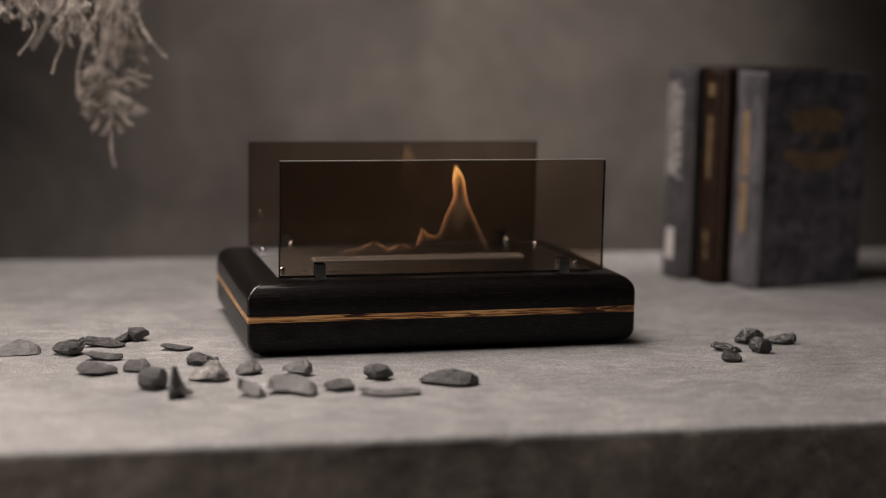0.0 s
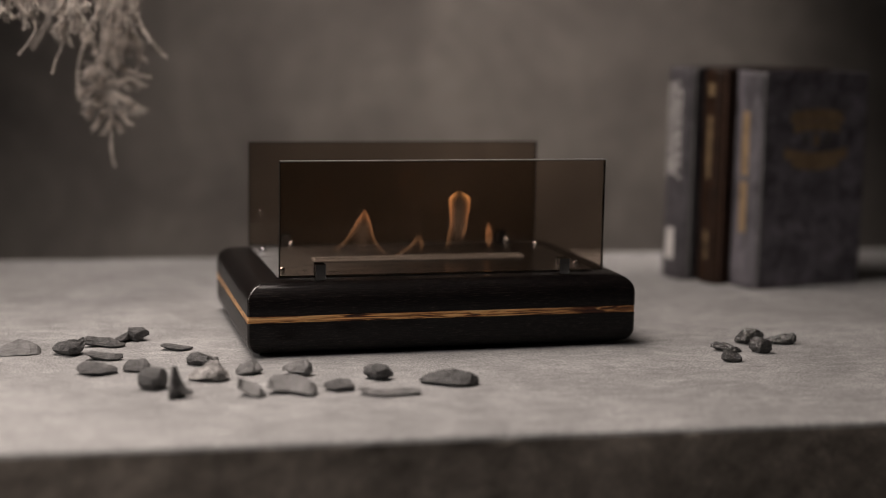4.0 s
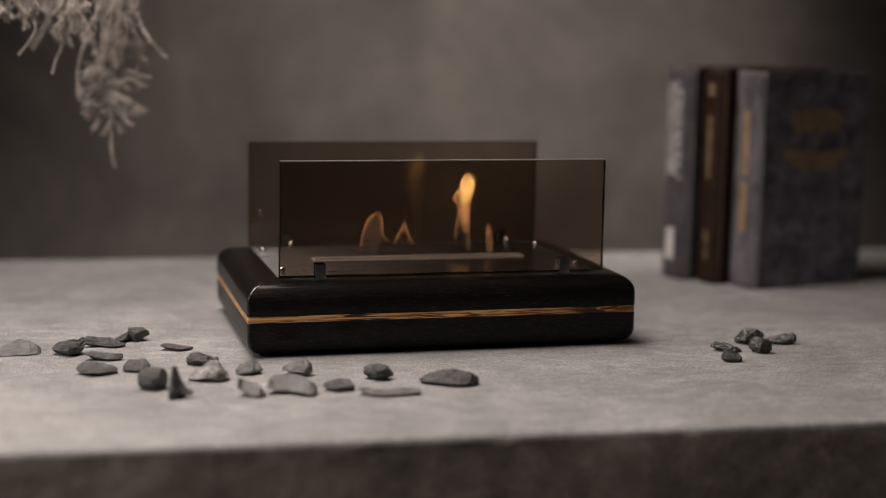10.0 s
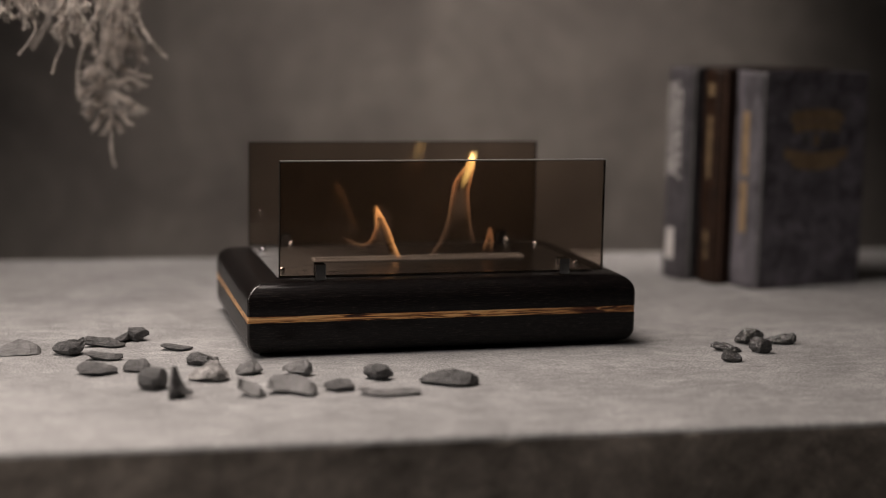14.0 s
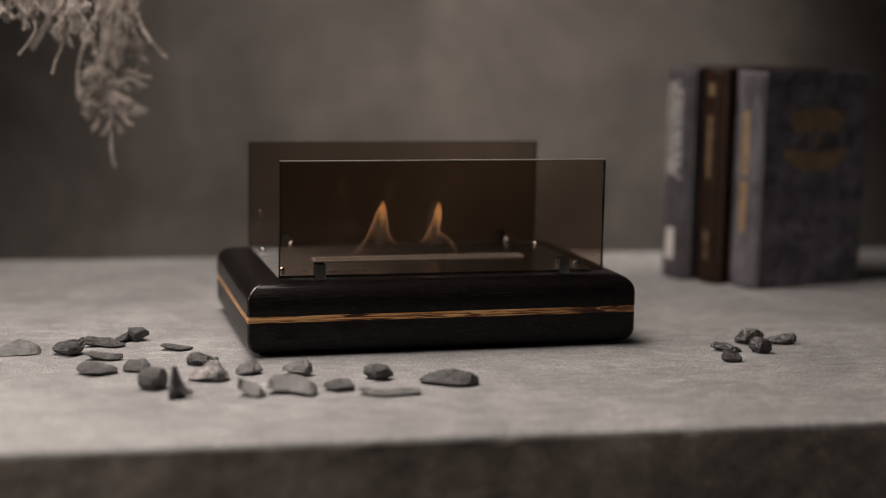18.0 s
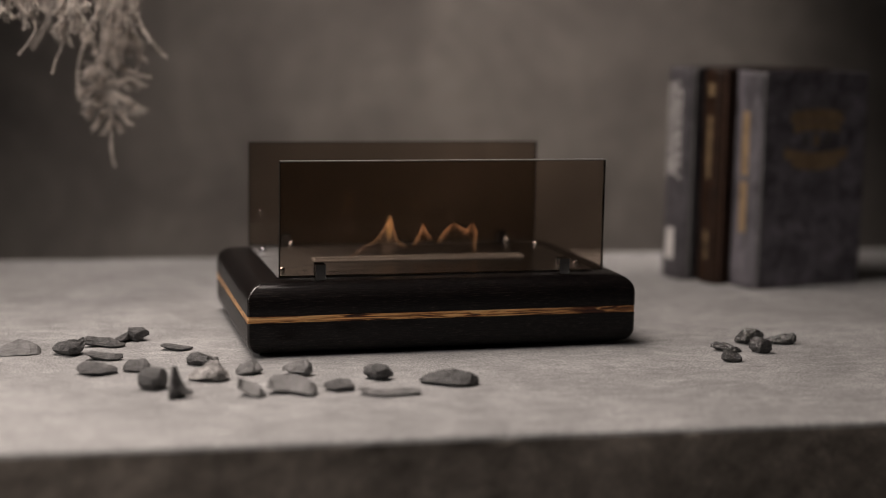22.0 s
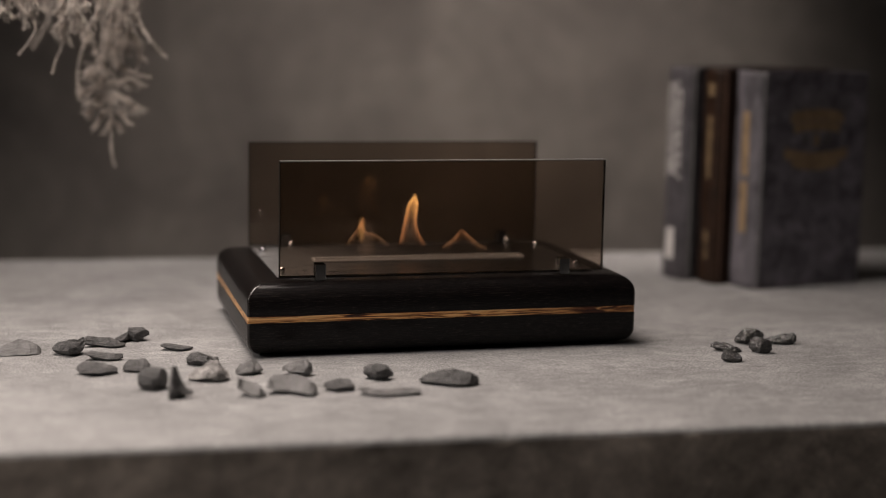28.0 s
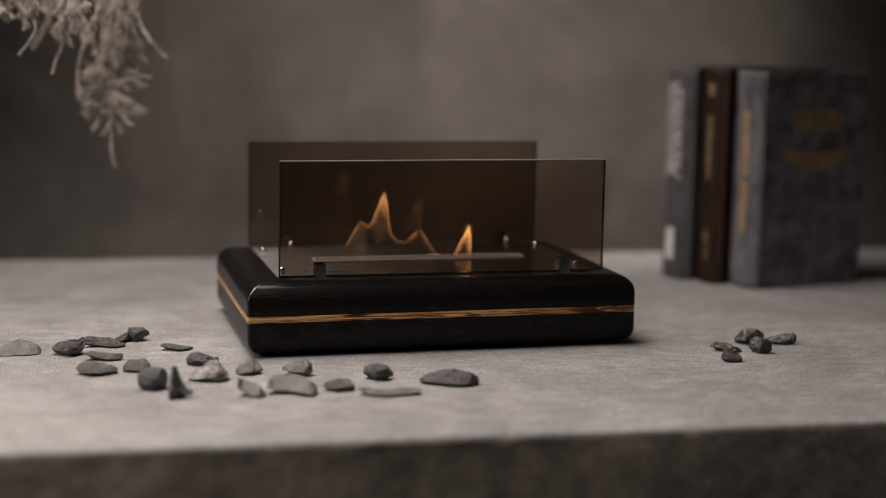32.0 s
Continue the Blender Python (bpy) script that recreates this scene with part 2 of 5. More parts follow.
def thing(name, m, label, category, group="", kind=""):
    ob = new(name)
    ob.empty_display_size = 0.03
    ob.matrix_basis = m
    return tagged(ob, label, category, group, kind)


def box(bm, lo, hi, bev=0.0, seg=2, m=None):
    r = bmesh.ops.create_cube(bm, size=1)
    c = [(a + b) / 2 for a, b in zip(lo, hi)]
    s = [b - a for a, b in zip(lo, hi)]
    bmesh.ops.scale(bm, vec=s, verts=r["verts"])
    bmesh.ops.translate(bm, vec=c, verts=r["verts"])
    vs = r["verts"]
    if bev:
        es = list({e for v in vs for e in v.link_edges})
        vs = bmesh.ops.bevel(bm, geom=es, offset=bev, segments=seg, profile=0.5, affect="EDGES")["verts"]
    if m is not None:
        bmesh.ops.transform(bm, matrix=m, verts=list(vs))
    return vs


def boxed(lo, hi, bev=0.0, seg=2, m=None):
    bm = bmesh.new()
    box(bm, lo, hi, bev, seg, m)
    return bm


def lathe(profile, n=20, m=None):
    """Turned body from (radius, z) pairs, about z."""
    bm = bmesh.new()
    rings = []
    for r, z in profile:
        if r < 1e-6:
            rings.append([bm.verts.new((0, 0, z))])
        else:
            rings.append([bm.verts.new((r * math.cos(2 * math.pi * k / n), r * math.sin(2 * math.pi * k / n), z)) for k in range(n)])
    for a, b in zip(rings, rings[1:]):
        for k in range(n):
            q = [a[k % len(a)], a[(k + 1) % len(a)], b[(k + 1) % len(b)], b[k % len(b)]]
            q = list(dict.fromkeys(q))
            if len(q) > 2:
                bm.faces.new(q)
    if m is not None:
        bmesh.ops.transform(bm, matrix=m, verts=bm.verts)
    return bm


def tube(bm, pts, radii, n=6):
    """A tapered round rod along points."""
    rings = []
    for i, (p, r) in enumerate(zip(pts, radii)):
        d = (pts[min(i + 1, len(pts) - 1)] - pts[max(i - 1, 0)]).normalized()
        a = d.orthogonal().normalized()
        if i and abs(d.dot(side)) < 0.98:
            a = (side - d * side.dot(d)).normalized()
        side = a
        b = d.cross(a)
        rings.append([bm.verts.new(p + r * (math.cos(2 * math.pi * k / n) * a + math.sin(2 * math.pi * k / n) * b)) for k in range(n)])
    for r1, r2 in zip(rings, rings[1:]):
        for k in range(n):
            bm.faces.new((r1[k], r1[(k + 1) % n], r2[(k + 1) % n], r2[k]))
    bm.faces.new(rings[0][::-1])
    bm.faces.new(rings[-1])


# ---- the room: closed dark studio ----
X0, X1, Y0, Y1, Z0, Z1, TH = -2.2, 2.8, -3.0, 1.55, -0.78, 1.75, 0.1


def structure(name, lo, hi, mat, label, category):
    return tagged(link_mesh(name, boxed(lo, hi), mat), label, category, kind="structure")


structure("floor", (X0 - TH, Y0 - TH, Z0 - TH), (X1 + TH, Y1 + TH, Z0), MAT["floor"], "dark grey bare studio floor", "floor")
structure("ceiling", (X0 - TH, Y0 - TH, Z1), (X1 + TH, Y1 + TH, Z1 + TH), MAT["studio"], "dark grey painted studio ceiling", "ceiling")
structure("wall_north", (X0, Y1, Z0), (X1, Y1 + TH, Z1), MAT["studio"], "dark grey painted studio wall", "wall")
structure("wall_south", (X0, Y0 - TH, Z0), (X1, Y0, Z1), MAT["studio"], "dark grey painted studio wall", "wall")
structure("wall_west", (X0 - TH, Y0 - TH, Z0), (X0, Y1 + TH, Z1), MAT["studio"], "dark grey painted studio wall", "wall")
structure("wall_east", (X1, Y0 - TH, Z0), (X1 + TH, Y1 + TH, Z1), MAT["studio"], "dark grey painted studio wall", "wall")


def backdrop():
    """A hand-painted canvas that hangs from the ceiling to the floor, with very slack, shallow waves."""
    bm = bmesh.new()
    nx, nz = 60, 24
    grid = [[bm.verts.new((-1.9 + 4.3 * i / nx, 0.012 * noise.noise((i * 0.13, j * 0.05, 3)), Z0 + 0.002 + (Z1 - Z0 - 0.004) * j / nz)) for i in range(nx + 1)] for j in range(nz + 1)]
    for j in range(nz):
        for i in range(nx):
            bm.faces.new((grid[j][i], grid[j][i + 1], grid[j + 1][i + 1], grid[j + 1][i]))
    bmesh.ops.solidify(bm, geom=bm.faces[:], thickness=0.003)
    ob = link_mesh("backdrop", bm, MAT["canvas"], True)
    ob.matrix_basis = pose(0, 1.16, 0, 0, 0, -3.1)
    return tagged(ob, "mottled dark grey hand-painted canvas studio backdrop", "backdrop", kind="structure")


backdrop()

# ---- the table ----
TABLE = pose(0.0, -0.2635, 0.0, 0, 0, -3.08)


def concrete_table():
    t = thing("table", TABLE, "rough grey cement table with thick worn edge", "table")
    bm = bmesh.new()
    x0, x1, y1, th = -1.05, 1.45, 0.832, 0.085
    nx = 500
    prof = [(y1, -th), (0.0, -th), (0.0, -th * 0.8), (0.0, -th * 0.6), (0.0, -th * 0.45), (0.0, -th * 0.3), (0.0, -th * 0.18), (0.0, -0.008), (0.0, -0.004), (0.0012, -0.0013), (0.004, 0.0), (0.012, 0.0), (0.05, 0.0), (y1 - 0.004, 0.0), (y1, -0.004)]
    cols = []
    for i in range(nx + 1):
        x = x0 + (x1 - x0) * i / nx
        col = []
        for k, (y, z) in enumerate(prof):
            dy = dz = 0.0
            if 2 <= k <= 10:
                dy = 0.0007 * noise.noise((x * 9, z * 40, 1)) + 0.0004 * noise.noise((x * 45, z * 110, 5))
                chip = max(0.0, noise.noise((x * 30, 7.3, 0)) - 0.40) * 0.0035
                if k in (8, 9, 10):
                    dy += chip
                    dz -= chip * (0.9 if k == 9 else 0.2)
            col.append(bm.verts.new((x, y + dy, z + min(dz, 0.0))))
        cols.append(col)
    n = len(prof)
    for a, b in zip(cols, cols[1:]):
        for k in range(n):
            face = bm.faces.new((a[k], b[k], b[(k + 1) % n], a[(k + 1) % n]))
            face.material_index = 1 if k <= 7 or k >= n - 2 else 0
    for end in (cols[0], cols[-1][::-1]):
        bm.faces.new(end).material_index = 1
    part("tabletop", bm, [MAT["concrete"], MAT["raw_edge"]], t)
    for lx in (-0.85, 1.13):
        part("leg", boxed((lx, 0.08, Z0 + 0.002), (lx + 0.12, y1 - 0.08, -th), 0.006), MAT["concrete"], t)
    return t


concrete_table()

# ---- the tabletop fireplace ----
W, D, H = 0.350, 0.2371, 0.0638
ZS, ST = 0.0337, 0.0028
SLOT = (0.0775, 0.2725, 0.1060, 0.1190)


def rounded_loop(bm, inset, z, rc, seg=5):
    r = max(rc, 0.0008)
    pts = []
    for cx, cy, a0 in ((W - inset - r, inset + r, -90), (W - inset - r, D - inset - r, 0), (inset + r, D - inset - r, 90), (inset + r, inset + r, 180)):
        for k in range(seg + 1):
            a = radians(a0 + 90 * k / seg)
            pts.append(bm.verts.new((cx + r * math.cos(a), cy + r * math.sin(a), z)))
    return pts


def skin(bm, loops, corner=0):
    """Faces between loops; those round the corners take the second material, on the oak a highlight copy."""
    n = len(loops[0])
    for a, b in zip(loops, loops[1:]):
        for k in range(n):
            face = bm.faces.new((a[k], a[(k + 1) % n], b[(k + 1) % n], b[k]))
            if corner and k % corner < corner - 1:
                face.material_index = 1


def capped(bm, loop, hole=None, z=0.0):
    if hole is None:
        bm.faces.new(loop)
        return
    x0, x1, y0, y1 = hole
    inner = [bm.verts.new((x, y, z)) for x, y in ((x0, y0), (x1, y0), (x1, y1), (x0, y1))]
    es = []
    for ring in (loop, inner):
        for k in range(len(ring)):
            a, b = ring[k], ring[(k + 1) % len(ring)]
            es.append(bm.edges.get((a, b)) or bm.edges.new((a, b)))
    bmesh.ops.triangle_fill(bm, use_beauty=True, edges=es)


def body_half(z_flat, z_end, radius, hole=None):
    bm = bmesh.new()
    up = 1 if z_end > z_flat else -1
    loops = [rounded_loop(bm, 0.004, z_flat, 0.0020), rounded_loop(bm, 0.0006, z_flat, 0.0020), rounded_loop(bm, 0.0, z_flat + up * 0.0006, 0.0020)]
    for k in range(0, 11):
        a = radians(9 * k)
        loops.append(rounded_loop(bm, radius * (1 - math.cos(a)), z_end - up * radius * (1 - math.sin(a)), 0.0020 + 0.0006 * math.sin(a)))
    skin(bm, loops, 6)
    capped(bm, loops[0], SLOT, z_flat)
    capped(bm, loops[-1], hole, z_end)
    return bm


def smooth_by_angle(ob, deg):
    me = ob.data
    me.shade_smooth()
    bm = bmesh.new()
    bm.from_mesh(me)
    for e in bm.edges:
        e.smooth = len(e.link_faces) == 2 and e.calc_face_angle(0) < radians(deg)
    bm.to_mesh(me)
    bm.free()


def glass_pane(parent, y, x0, x1, z0, z1, top, th=0.0045):
    """A sheet of smoked glass with edge strips all round; top picks the top and right ones' material."""
    ob = part("glass_pane", boxed((x0, y, z0), (x1, y + th, z1)), MAT["glass"], parent, "smoked brown glass pane")
    e = 0.0006
    bm = bmesh.new()
    for lo, hi in (((x0, y, z0 - e), (x1, y + th, z0 + e * 0.3)), ((x0 - e, y, z0 - e), (x0 + e * 0.3, y + th, z1 + e))):
        box(bm, lo, hi)
    part("glass_edge", bm, MAT["glass_edge"], ob, "dark polished glass edge")
    part("side_edge", boxed((x1 - e * 0.3, y, z0 - e), (x1 + e, y + th, z1 + e), 0.0003), MAT[top], ob, "side edge strip of the glass")
    part("top_edge", boxed((x0 + e * 0.3, y, z1 - e * 0.3), (x1 - e * 0.3, y + th, z1 + 1.5 * e), 0.0003), MAT[top], ob, "top edge strip of the glass")
    return ob


def clip(parent, x, y, face):
    """A chrome block with a slot for the pane, and a round-headed set screw on its inner side."""
    w, d, h = 0.0094, 0.0135, 0.0150
    prof = [(-d / 2, 0), (d / 2, 0), (d / 2, h), (0.0026, h), (0.0026, 0.0045), (-0.0026, 0.0045), (-0.0026, h), (-d / 2, h)]
    bm = bmesh.new()
    a = [bm.verts.new((-w / 2, py, pz)) for py, pz in prof]
    b = [bm.verts.new((w / 2, py, pz)) for py, pz in prof]
    bm.faces.new(a)
    bm.faces.new(b[::-1])
    for k in range(len(prof)):
        j = (k + 1) % len(prof)
        bm.faces.new((a[k], b[k], b[j], a[j]))
    bmesh.ops.bevel(bm, geom=bm.edges[:], offset=0.0005, segments=2, profile=0.5, affect="EDGES")
    ob = part("glass_clip", bm, MAT["satin"], parent, "chrome glass clip", m=pose(x, y, H - 0.0008))
    head = lathe([(0, -0.0012), (0.0032, -0.0012), (0.0034, 0.0006), (0.0030, 0.0020), (0.0018, 0.0030), (0, 0.0034)], 18, pose(0 if face > 0 else 0.0052, face * d / 2, 0.0095 if face > 0 else 0.0045, -90 * face))
    part("set_screw", head, MAT["dome"], ob, smooth=True)
    return ob


def fireplace():
    f = thing("tabletop_fireplace", pose(0, 0, 0), "black oak tabletop fireplace with tan stripe and smoked glass", "fireplace")
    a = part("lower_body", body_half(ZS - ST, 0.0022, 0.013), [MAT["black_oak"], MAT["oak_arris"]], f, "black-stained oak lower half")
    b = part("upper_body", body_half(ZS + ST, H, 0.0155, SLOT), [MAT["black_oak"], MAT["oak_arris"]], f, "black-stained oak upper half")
    for ob in (a, b):
        smooth_by_angle(ob, 40)
    for x in (0.040, W - 0.040):
        for y in (0.045, D - 0.045):
            part("rubber_foot", lathe([(0, 0), (0.0085, 0), (0.009, 0.0004), (0.009, 0.0024), (0, 0.0024)], 20), MAT["rubber"], f, "flat black rubber foot", m=pose(x, y, 0))
    bm = bmesh.new()
    loops = [rounded_loop(bm, 0.03, ZS - ST, 0.0020), rounded_loop(bm, 0.0002, ZS - ST, 0.0020), rounded_loop(bm, 0.0002, ZS + ST, 0.0020), rounded_loop(bm, 0.03, ZS + ST, 0.0020)]
    skin(bm, loops)
    part("inlay_stripe", bm, MAT["zebra"], f, "tan zebra wood stripe with dark streaks")
    # steel plate with the burner's slot
    px0, px1, py0, py1, pt = 0.030, 0.320, 0.0311, 0.206, 0.0014
    sx0, sx1, sy0, sy1 = SLOT
    bm = bmesh.new()
    outer = [(px0, py0), (px1, py0), (px1, py1), (px0, py1)]
    inner = [(sx0, sy0), (sx1, sy0), (sx1, sy1), (sx0, sy1)]
    rings = [[bm.verts.new((x, y, z)) for x, y in ring] for z, ring in ((H, outer), (H + pt, outer), (H + pt, inner), (H, inner))]
    for r1, r2 in zip(rings, rings[1:] + rings[:1]):
        for k in range(4):
            j = (k + 1) % 4
            bm.faces.new((r1[k], r1[j], r2[j], r2[k]))
    rim = [e for e in bm.edges if all(v in rings[1] for v in e.verts)]
    bmesh.ops.bevel(bm, geom=rim, offset=0.0006, segments=2, profile=0.5, affect="EDGES")
    part("top_plate", bm, MAT["steel"], f, "brushed steel top plate")
    # burner tray sunk below the slot, with a turned-up lip
    bm = bmesh.new()
    t = 0.0012
    zb = 0.006
    for lo, hi in (((sx0, sy0, zb), (sx1, sy1, zb + t)), ((sx0, sy0, zb + t), (sx0 + t, sy1, H + pt)), ((sx1 - t, sy0, zb + t), (sx1, sy1, H + pt)),
                   ((sx0 + t, sy0, zb + t), (sx1 - t, sy0 + t, H + pt)), ((sx0 + t, sy1 - t, zb + t), (sx1 - t, sy1, H + pt))):
        box(bm, lo, hi)
    tray = part("burner_tray", bm, MAT["lip"], f, "steel burner tray")
    top = H + pt + 0.0026
    for lo, hi in (((sx0 - 0.003, sy1, H + pt), (sx1 + 0.003, sy1 + 0.003, top)), ((sx0 - 0.003, sy0 - 0.003, H + pt), (sx1 + 0.003, sy0, top)),
                   ((sx0 - 0.003, sy0, H + pt), (sx0, sy1, top)), ((sx1, sy0, H + pt), (sx1 + 0.005, sy1, top))):
        part("lip", boxed(lo, hi, 0.0013, 4), MAT["lip"], tray, "bright steel burner lip")
    for x, y in ((0.0378, 0.057), (W - 0.0378, 0.057), (0.0378, 0.180), (W - 0.0378, 0.180)):
        part("screw", lathe([(0.0030, 0), (0.0030, 0.0022), (0.0027, 0.0034), (0.0016, 0.0044), (0, 0.0047)], 18), MAT["dome"], f, "domed chrome screw", True, pose(x, y, H + pt))
    glass_pane(f, 0.0200, 0.0308, 0.3246, 0.0670, 0.1662, "lit_edge")
    glass_pane(f, 0.2120, 0.0291, 0.3209, 0.0670, 0.1669, "glass_edge")
    for x in (0.0655, 0.2872):
        clip(f, x, 0.0222, 1)
    for x in (0.0645, 0.2855):
        clip(f, x, 0.2142, -1)
    return f


fireplace()


# ---- slate chips on the table ----
def stone(x, y, w, h, turn, seed, line, depth=0.6, lean=0.5, lip=0.3, under=0.2, rough=1.0, breaks=0.8, mat="slate", label="dark grey split slate chip on the cement table"):
    """A split chip of slate, its front foot at (x, y). line: stations along its length, each with the height of its crest and of its foot, as shares of w and h.
    lean: how far back the crest lies; lip: where the front stands out furthest; under: how far the foot is cut back below that; breaks: how deep the flat faces are cut."""
    rnd = random.Random(seed)
    d0, fall = depth * w, 0.20
    bm = bmesh.new()
    rings = []
    for u, top, foot in line:
        d = d0 * (0.35 + 0.65 * math.sqrt(max(0.0, 1 - (2 * u - 1) ** 2))) * rnd.uniform(0.9, 1.1)
        off = min(foot * h / fall, 0.45 * d0)
        crest = min(lean * d, 0.55 * top * h / fall)
        zf, zt = max(foot * h - fall * off, 0.0), top * h - fall * (off + crest)
        zt = max(zt, zf + 0.12 * h)
        cut = min((0.12 + 1.3 * under) * min(d, h) * rnd.uniform(0.7, 1.2), 0.55 * d)
        ring = [(off + cut, zf), (off + rnd.uniform(-0.36, 0.36) * d0 * min(rough, 1.0) * u * (1 - u), zf + 1.3 * lip * (zt - zf) * rnd.uniform(0.8, 1.2)), (off + crest, zt), (off + crest + (d - crest) * rnd.uniform(0.35, 0.6), zf + (zt - zf) * rnd.uniform(0.82, 0.98)), (off + d, zf + (zt - zf) * rnd.uniform(0.3, 0.6)), (off + d * 0.9, zf)]
        if crest > 0.3 * d:
            ring.insert(2, (off + 0.5 * crest, 0.5 * (ring[1][1] + zt) + rnd.uniform(0.0, 0.05) * h))
        else:
            ring.insert(2, (off + 0.25 * crest, zf + 0.75 * (zt - zf)))
        rings.append([bm.verts.new(((u - 0.5) * w, py, pz)) for py, pz in ring])
    for r1, r2 in zip(rings, rings[1:]):
        for k in range(len(r1)):
            j = (k + 1) % len(r1)
            bm.faces.new((r1[k], r2[k], r2[j], r1[j]))
    for end in (rings[0], rings[-1]):
        bm.faces.new(end)
    bmesh.ops.recalc_face_normals(bm, faces=bm.faces)
    # flat breaks across the front and the shoulders
    for side in ((-0.65, -0.50, 0.65), (0.70, -0.70, 0.25), (0.15, -0.60, 0.80), (0.45, -0.85, -0.30)):
        n = (Vector(side) + Vector((rnd.uniform(-0.3, 0.3), rnd.uniform(-0.2, 0.2), rnd.uniform(-0.2, 0.2)))).normalized()
        far = max(v.co.dot(n) for v in bm.verts)
        cut = bmesh.ops.bisect_plane(bm, geom=bm.verts[:] + bm.edges[:] + bm.faces[:], plane_co=n * (far - rnd.uniform(0.10, 0.24) * breaks * h), plane_no=n, clear_outer=True)
        bmesh.ops.holes_fill(bm, edges=[e for e in cut["geom_cut"] if isinstance(e, bmesh.types.BMEdge)])
    bmesh.ops.recalc_face_normals(bm, faces=bm.faces)
    bmesh.ops.bevel(bm, geom=[e for e in bm.edges if e.calc_face_angle(0) > radians(30)], offset=0.008 * w, segments=1, profile=0.5, affect="EDGES", clamp_overlap=True)
    for cut in range(3):
        bmesh.ops.triangulate(bm, faces=bm.faces)
        bmesh.ops.subdivide_edges(bm, edges=[e for e in bm.edges if e.calc_length() > 0.0016], cuts=1)
    bmesh.ops.triangulate(bm, faces=bm.faces)
    bm.normal_update()
    shift = Vector((seed * 1.7, seed * 0.9, 0))
    moves = []
    for v in bm.verts:
        q = v.co / 0.03
        layer = math.floor((v.co.z + 0.35 * v.co.y + 0.0016 * noise.noise(q * 2 + shift)) / 0.0013)
        k = 0.0006 * (0.5 - 2 * abs(noise.noise(q * 3.0 + shift))) + 0.0003 * (0.4 - 2 * abs(noise.noise(q * 8 + shift))) + 0.0003 * noise.noise((layer * 3.7, q.x * 1.2, seed)) + 0.00025 * noise.noise(q * 26 + shift)
        moves.append(v.normal * k * rough)
    for v, mv in zip(bm.verts, moves):
        v.co += mv
        v.co.z = max(v.co.z, 0.0)
    ob = link_mesh("slate_chip", bm, MAT[mat])
    smooth_by_angle(ob, 15)
    ob.matrix_basis = pose(x, y, -0.0003, 0, 0, turn)
    return tagged(ob, label, "stone", "slate chips on the table")


stone(-0.1874, 0.0464, 0.0364, 0.0157, 1.1, 1, ((0.00, 0.28, 0.00), (0.13, 0.62, 0.00), (0.49, 1.00, 0.00), (0.71, 0.88, 0.00), (0.92, 0.62, 0.03), (1.00, 0.41, 0.12)), depth=0.6, lean=0.9, lip=0.1, breaks=0.25, rough=0.3, mat="grey_slate", label="flat grey slate chip with a smooth slanting face")
stone(-0.1467, 0.0325, 0.0268, 0.0176, -0.6, 2, ((0.00, 0.58, 0.36), (0.16, 0.78, 0.17), (0.50, 0.94, 0.00), (0.79, 0.97, 0.03), (0.95, 1.00, 0.33), (1.00, 0.89, 0.61)), depth=0.8, lean=0.35, lip=0.35, under=0.3, rough=1.6, label="chunky rough-faced brown-grey slate chip")
stone(-0.1156, 0.0636, 0.0354, 0.0131, -2.0, 3, ((0.00, 0.88, 0.38), (0.04, 1.00, 0.27), (0.36, 0.81, 0.12), (0.64, 0.77, 0.00), (0.83, 0.54, 0.00), (1.00, 0.42, 0.23)), depth=0.4, lean=0.5, lip=0.2, label="long dark slate splinter lying on the table")
stone(-0.0914, 0.0834, 0.0300, 0.0154, -2.9, 4, ((0.00, 0.33, 0.13), (0.20, 0.60, 0.03), (0.35, 0.67, 0.03), (0.40, 0.97, 0.07), (0.65, 0.93, 0.03), (0.83, 0.97, 0.27), (1.00, 0.67, 0.43)), depth=0.5, lean=0.3, lip=0.3, under=0.2, label="notched dark slate chip")
stone(-0.0561, 0.0393, 0.0278, 0.0085, -4.6, 5, ((0.00, 0.82, 0.65), (0.14, 1.00, 0.41), (0.49, 0.88, 0.06), (0.67, 0.76, 0.06), (1.00, 0.59, 0.29)), depth=0.5, lean=0.8, lip=0.4, rough=0.5, label="thin flat dark slate chip")
stone(-0.1192, 0.0100, 0.0326, 0.0102, -1.9, 6, ((0.00, 0.90, 0.67), (0.22, 1.00, 0.33), (0.54, 0.86, 0.05), (0.80, 0.76, 0.00), (1.00, 0.71, 0.33)), depth=0.45, lean=0.7, lip=0.35, under=0.25, label="thin flat dark slate chip")
stone(-0.1258, -0.0430, 0.0326, 0.0144, -1.7, 7, ((0.00, 0.65, 0.39), (0.14, 0.87, 0.10), (0.33, 0.97, 0.00), (0.75, 0.74, 0.00), (1.00, 0.52, 0.13)), depth=0.6, lean=0.85, lip=0.3, under=0.35, rough=0.5, label="dark slate chip with a smooth slanting top")
stone(-0.0943, -0.0366, 0.0220, 0.0132, -3.1, 8, ((0.00, 0.64, 0.21), (0.21, 0.93, 0.04), (0.56, 1.00, 0.00), (0.83, 0.96, 0.07), (1.00, 0.61, 0.36)), depth=0.7, lean=0.9, lip=0.25, under=0.3, rough=0.4)
